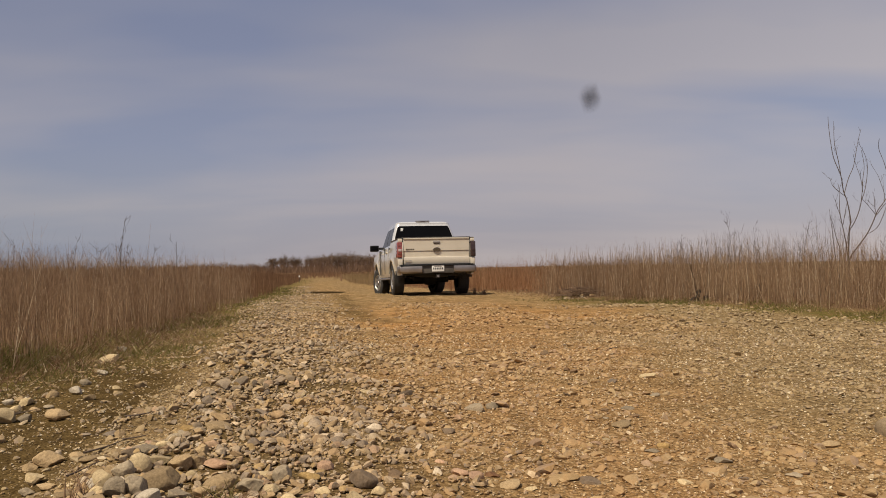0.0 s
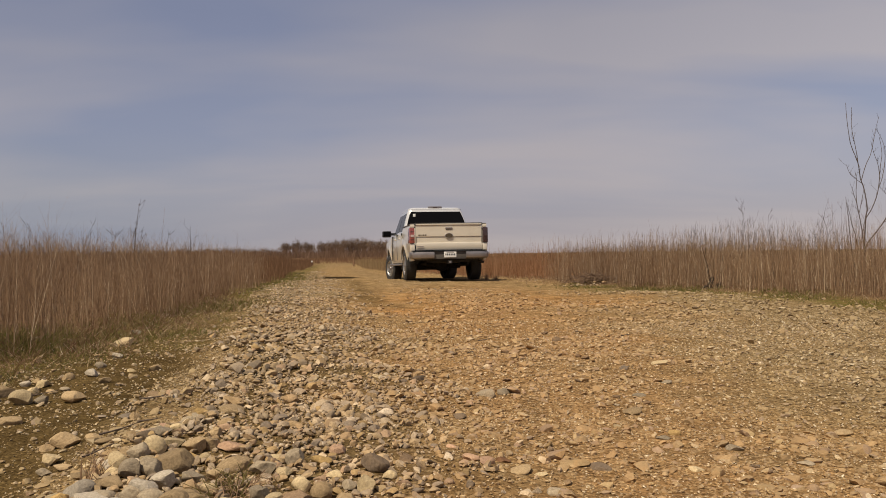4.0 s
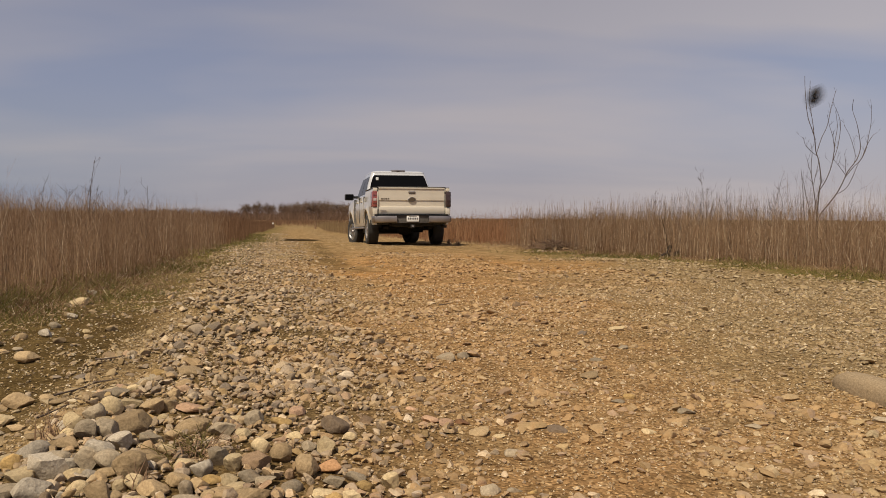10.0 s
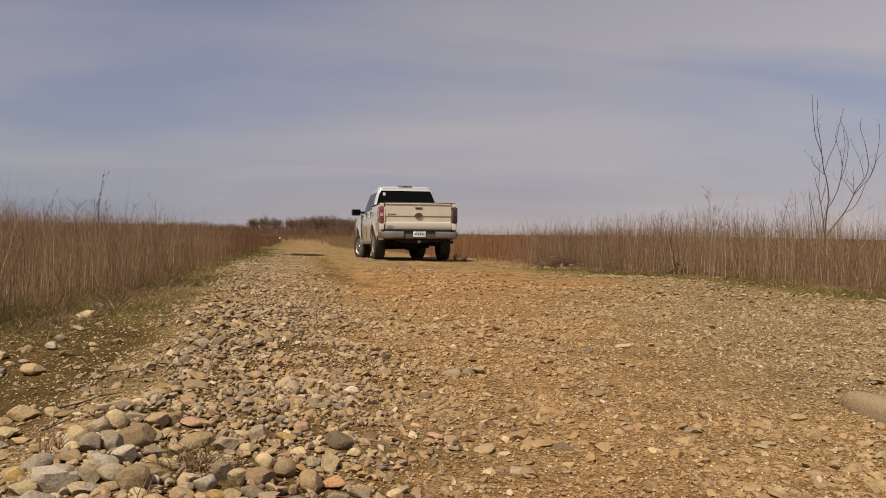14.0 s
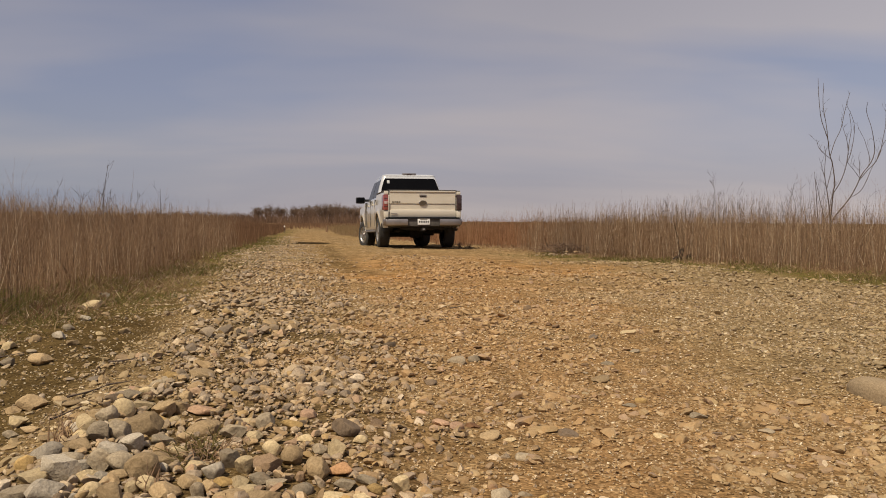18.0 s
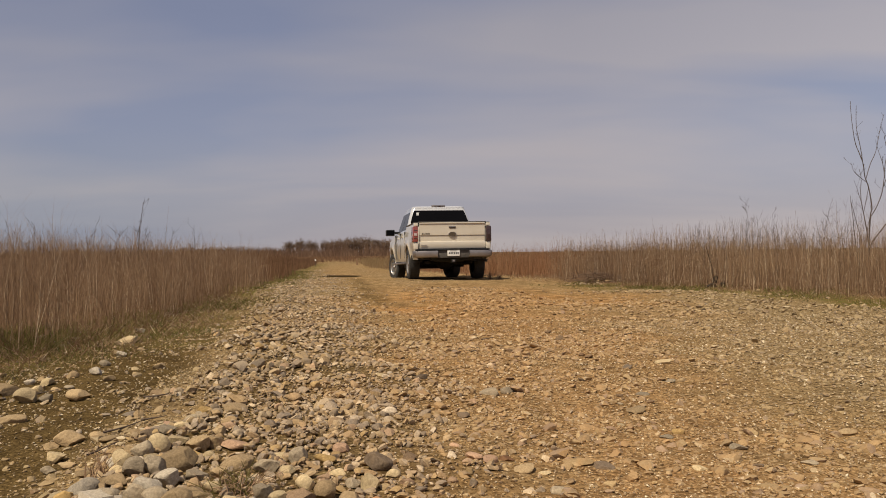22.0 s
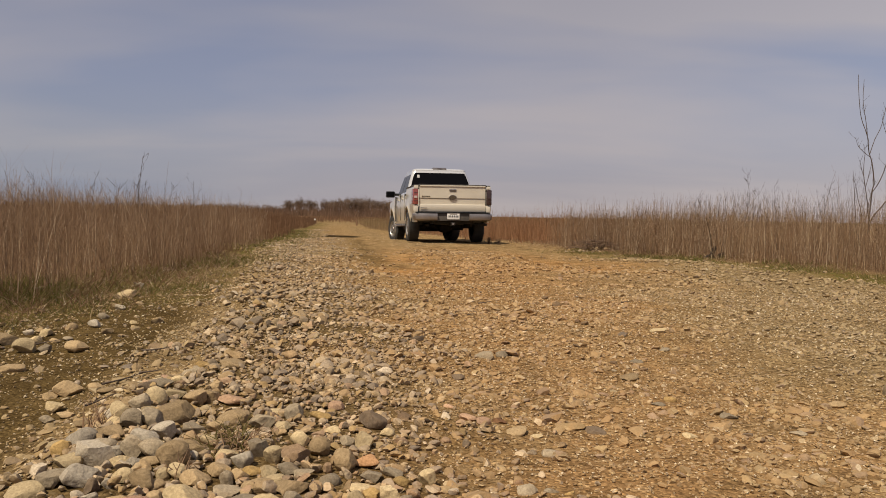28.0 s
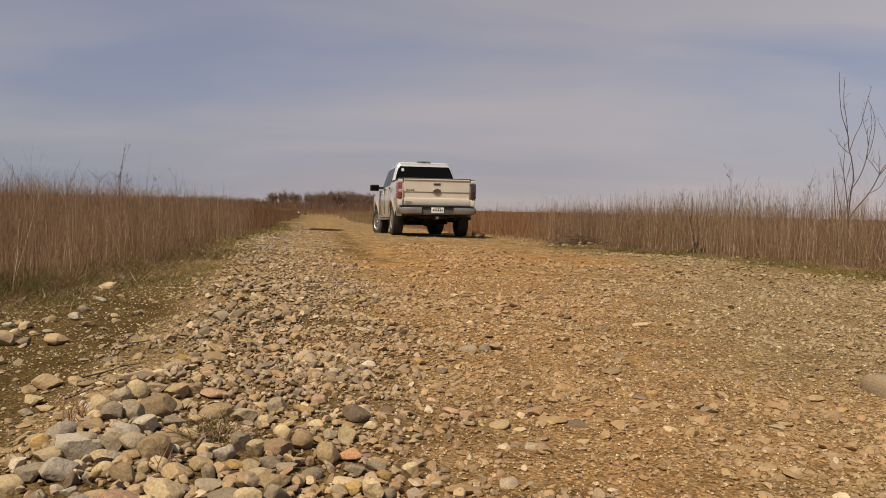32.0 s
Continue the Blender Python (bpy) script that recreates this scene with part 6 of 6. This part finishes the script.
    bank_stone(-0.141, 1.372, 0.037, 0.035, CREAM, 439)
    bank_stone(-0.075, 1.427, 0.039, 0.022, TAN, 440)
    bank_stone(-0.331, 1.338, 0.055, 0.016, CREAM, 441)
    bank_stone(-0.366, 1.366, 0.038, 0.036, CREAM, 442)
    bank_stone(-0.341, 1.380, 0.038, 0.022, TAN, 443)
    bank_stone(-0.275, 1.379, 0.038, 0.022, GREY, 444)
    bank_stone(-0.466, 1.995, 0.046, 0.028, CREAM, 445)
    bank_stone(-0.364, 2.246, 0.055, 0.023, PINK, 446)
    bank_stone(-2.250, 3.652, 0.152, 0.066, TAN, 460)
    bank_stone(-2.021, 3.420, 0.115, 0.086, CREAM, 461)
    bank_stone(-2.167, 3.872, 0.086, 0.045, CREAM, 462)
    bank_stone(-2.268, 3.875, 0.061, 0.036, PALE, 463)
    bank_stone(-2.242, 3.946, 0.066, 0.033, TAN, 464)
    bank_stone(-2.148, 4.084, 0.078, 0.044, TAN, 465)
    bank_stone(-2.062, 4.166, 0.071, 0.053, PALE, 466)
    bank_stone(-1.790, 3.452, 0.113, 0.061, TAN, 467)
    bank_stone(-2.52, 5.62, 0.160, 0.058, CREAM, 475)
    bank_stone(-2.694, 6.250, 0.082, 0.052, PALE, 469)
    bank_stone(-2.234, 4.876, 0.069, 0.045, PALE, 470)
    bank_stone(-2.154, 4.473, 0.076, 0.040, GREY, 471)
    bank_stone(-2.964, 5.241, 0.072, 0.051, GREY, 472)
    bank_stone(-1.83, 3.00, 0.125, 0.034, TAN, 481)
    bank_stone(-1.896, 3.989, 0.071, 0.035, TAN, 473)
    bank_stone(-2.130, 3.697, 0.069, 0.041, CREAM, 474)
    bank_stone(-1.931, 3.435, 0.070, 0.043, GREY, 475)
    bank_stone(-2.236, 5.179, 0.068, 0.029, TAN, 476)
    bank_stone(-2.297, 4.946, 0.052, 0.038, TAN, 477)
    bank_stone(-1.903, 4.321, 0.046, 0.024, CREAM, 478)
    bank_stone(-2.048, 3.733, 0.055, 0.027, TAN, 479)
    bank_stone(-2.016, 3.798, 0.055, 0.024, GREY, 480)
    rotten_stump(4.03, 11.9)
    brush_pile(2.82, 15.1, 170, 0.27, 0.18, "low heap of dead brush and stones")
    tuft(-0.57, 1.86, 34, 0.085, GREEN, "small green grass tuft among cobbles", 1.4, 0.035)
    tuft(-0.56, 1.85, 46, 0.075, STRAW, "small dry grass tuft among cobbles", 1.5, 0.045)
    tuft(-1.0, 2.02, 22, 0.11, STRAW, "thin dry grass tuft among cobbles")
    tuft(-0.62, 1.64, 14, 0.07, STRAW, "few dry blades beside a cobble")
    for k, (x, y, long, turn) in enumerate(((-1.22, 2.70, 0.16, 35), (-1.30, 3.15, 0.13, -20), (-2.05, 3.55, 0.22, -25), (-1.17, 2.42, 0.12, 60), (-1.19, 2.86, 0.10, 5), (0.43, 7.03, 0.09, 10), (1.23, 5.42, 0.08, -20), (0.2, 5.29, 0.10, 0), (0.52, 4.48, 0.06, 35), (0.09, 4.59, 0.05, 0), (2.55, 7.74, 0.10, 8))):
        stray_twig(x, y, long, turn, 30 + k)
    tuft(0.80, 19.40, 60, 0.20, STRAW, "dry grass tuft beside a rear wheel")
    tuft(1.05, 19.45, 40, 0.13, STRAW, "small dry grass tuft near a rear wheel")
    bent_sapling(6.43, 11.8)
    for k, (x, y, tall, thick) in enumerate(((-3.96, 9.05, 1.30, 0.0065), (-4.54, 9.0, 0.98, 0.004), (-4.12, 9.0, 1.06, 0.0055), (-4.02, 11.0, 1.07, 0.0065), (-3.96, 10.0, 0.99, 0.003), (-4.28, 8.5, 0.92, 0.003), (-4.17, 8.8, 0.92, 0.003), (-4.34, 7.5, 0.9, 0.003),
                                              (-3.76, 8.7, 0.96, 0.003), (-4.36, 7.3, 0.95, 0.003), (4.51, 14.0, 1.12, 0.003), (5.08, 13.0, 1.46, 0.004), (5.25, 13.0, 1.18, 0.003), (5.45, 12.8, 1.25, 0.004), (5.91, 12.2, 1.32, 0.004), (6.06, 12.0, 1.18, 0.003), (6.9, 11.6, 1.1, 0.003))):
        sapling("tall_weed", x, y, [(rng.normal(0, 0.035), 0, tall, thick), (rng.normal(0, 0.05), 0.05, tall * 0.72, thick * 0.6)], "tall dead branching weed above the field", 20 + k, 2, "tall weeds")
    # clusters of fine grey stalks that rise out of the weeds
    parts = []
    for x, y, n, wide, tall in ((4.6, 14.0, 46, 0.22, 1.12), (5.02, 13.3, 40, 0.16, 1.2), (5.3, 13.0, 50, 0.2, 1.2), (5.75, 12.5, 60, 0.25, 1.1), (6.1, 12.1, 40, 0.2, 1.15), (6.22, 11.9, 13, 0.12, 1.5), (3.7, 16.0, 34, 0.4, 0.9), (3.1, 17.2, 26, 0.35, 0.88),
                                (-4.0, 9.1, 40, 0.25, 0.98), (-4.3, 8.2, 60, 0.35, 0.9), (-4.4, 7.3, 50, 0.25, 0.9), (-3.7, 6.2, 40, 0.3, 0.84)):
        px, py = x + rng.normal(0, wide, n), y + rng.normal(0, wide, n)
        parts += stalks(px, py, tall * rng.uniform(0.72, 1.0, n), 0.00017 * y * rng.uniform(0.6, 1.2, n), 6, 0.05, (0.2, 0.7), (0.05, 0.16))
    joined("fine_stalks", parts, BARK, "clusters of tall fine grey dead stalks", "weeds")
    post = tagged(new("marker_post"), "small white marker post by the far road", "post")
    part("shaft", boxed(-0.012, 0.012, -0.012, 0.012, -0.05, 0.44, bevel=0.003), BARK, post)
    part("reflector", boxed(-0.045, 0.045, -0.03, -0.013, 0.41, 0.50, bevel=0.005), WHITE, post, "white reflector plate")
    post.location = (-9.67, 50, float(rise(-9.67, 50)))
    stub = tagged(new("wooden_post"), "short weathered wooden post at the far weeds' edge", "post")
    part("shaft", boxed(-0.07, 0.07, -0.06, 0.06, -0.1, 0.50, bevel=0.012), STRAW, stub)
    part("top", boxed(-0.078, 0.078, -0.068, 0.068, 0.50, 0.53, bevel=0.01), STRAW, stub, "sun-bleached top")
    stub.location = (-7.95, 58, float(rise(-7.95, 58)))


make_truck()
make_fields()
make_woods()
make_details()
make_stones()
INSECTS = [insect() for _ in range(5)]


# ---- what moves: insects that cross the view ----
def motions():
    # for each: seconds, place, heading
    rows = [
        [(0, 0.085, 0.421, 0.725, 14), (0.1, 0.053, 0.550, 0.863, 62), (0.2, -0.034, 0.596, 0.887, 63), (0.4, -0.211, 0.686, 0.848, 66), (0.5, -0.467, 0.802, 0.834, 41), (1.1, -4.500, 5.500, 0.060, 41), (32, -4.500, 5.500, 0.060, 41)],
        [(0, 5.600, 7.000, 0.060, 0), (8.4, 5.600, 7.000, 0.060, 80), (8.9, 0.714, 3.009, 0.846, 120), (9, 0.705, 2.860, 0.922, 160), (9.1, 0.640, 2.458, 0.958, 240), (9.2, 0.570, 2.024, 0.936, 320), (9.3, 0.578, 1.982, 0.955, 363), (9.6, 0.489, 2.476, 1.255, 443), (10.2, -1.500, -2.000, 0.030, 443), (32, -1.500, -2.000, 0.030, 443)],
        [(0, 2.000, -1.500, 0.030, 0), (9.4, 2.000, -1.500, 0.030, 44), (9.9, 0.247, 0.328, 0.719, 54), (10, 0.196, 0.365, 0.691, -24), (10.1, 0.777, 1.718, 0.864, 56), (10.2, 0.663, 1.761, 0.891, 73), (10.3, 0.585, 1.785, 0.918, 76), (10.4, 0.566, 1.790, 0.926, 156), (10.5, 0.492, 1.402, 0.834, 197), (10.6, 0.529, 1.286, 0.796, 248), (10.7, 0.627, 1.246, 0.751, 168), (11.0, 0.860, 0.960, 0.700, 108), (11.1, 0.396, 0.917, 0.683, 88), (11.2, 0.200, 0.978, 0.695, 38), (11.3, 0.027, 1.196, 0.718, 27), (11.4, -0.171, 1.586, 0.759, 27), (11.5, -0.358, 1.959, 0.811, 46), (12.1, -5.500, 7.000, 0.060, 46), (32, -5.500, 7.000, 0.060, 46)],
        [(0, -1.900, -0.500, 0.030, 0), (12.7, -1.900, -0.500, 0.030, -59), (13.2, -0.229, 0.490, 0.730, -116), (13.3, 0.062, 0.349, 0.695, -163), (13.4, 0.068, 0.328, 0.689, -127), (14, 2.500, -1.500, 0.030, -127), (32, 2.500, -1.500, 0.030, -127)],
        [(0, 1.500, -2.000, 0.030, 0), (24.5, 1.500, -2.000, 0.030, 20), (25, 0.077, 1.965, 0.995, -40), (25.1, 0.090, 1.981, 0.891, -25), (25.3, 0.187, 2.190, 0.714, 55), (25.5, -0.186, 1.584, 0.754, 33), (26.1, -5.000, 9.000, 0.060, 33), (32, -5.000, 9.000, 0.060, 33)],
    ]
    for ob, way, lean in zip(INSECTS, rows, (42, 0, 15, 0, 0)):
        walk(ob, [(t, pose(x, y, z, 0, lean, h)) for t, x, y, z, h in way])


motions()
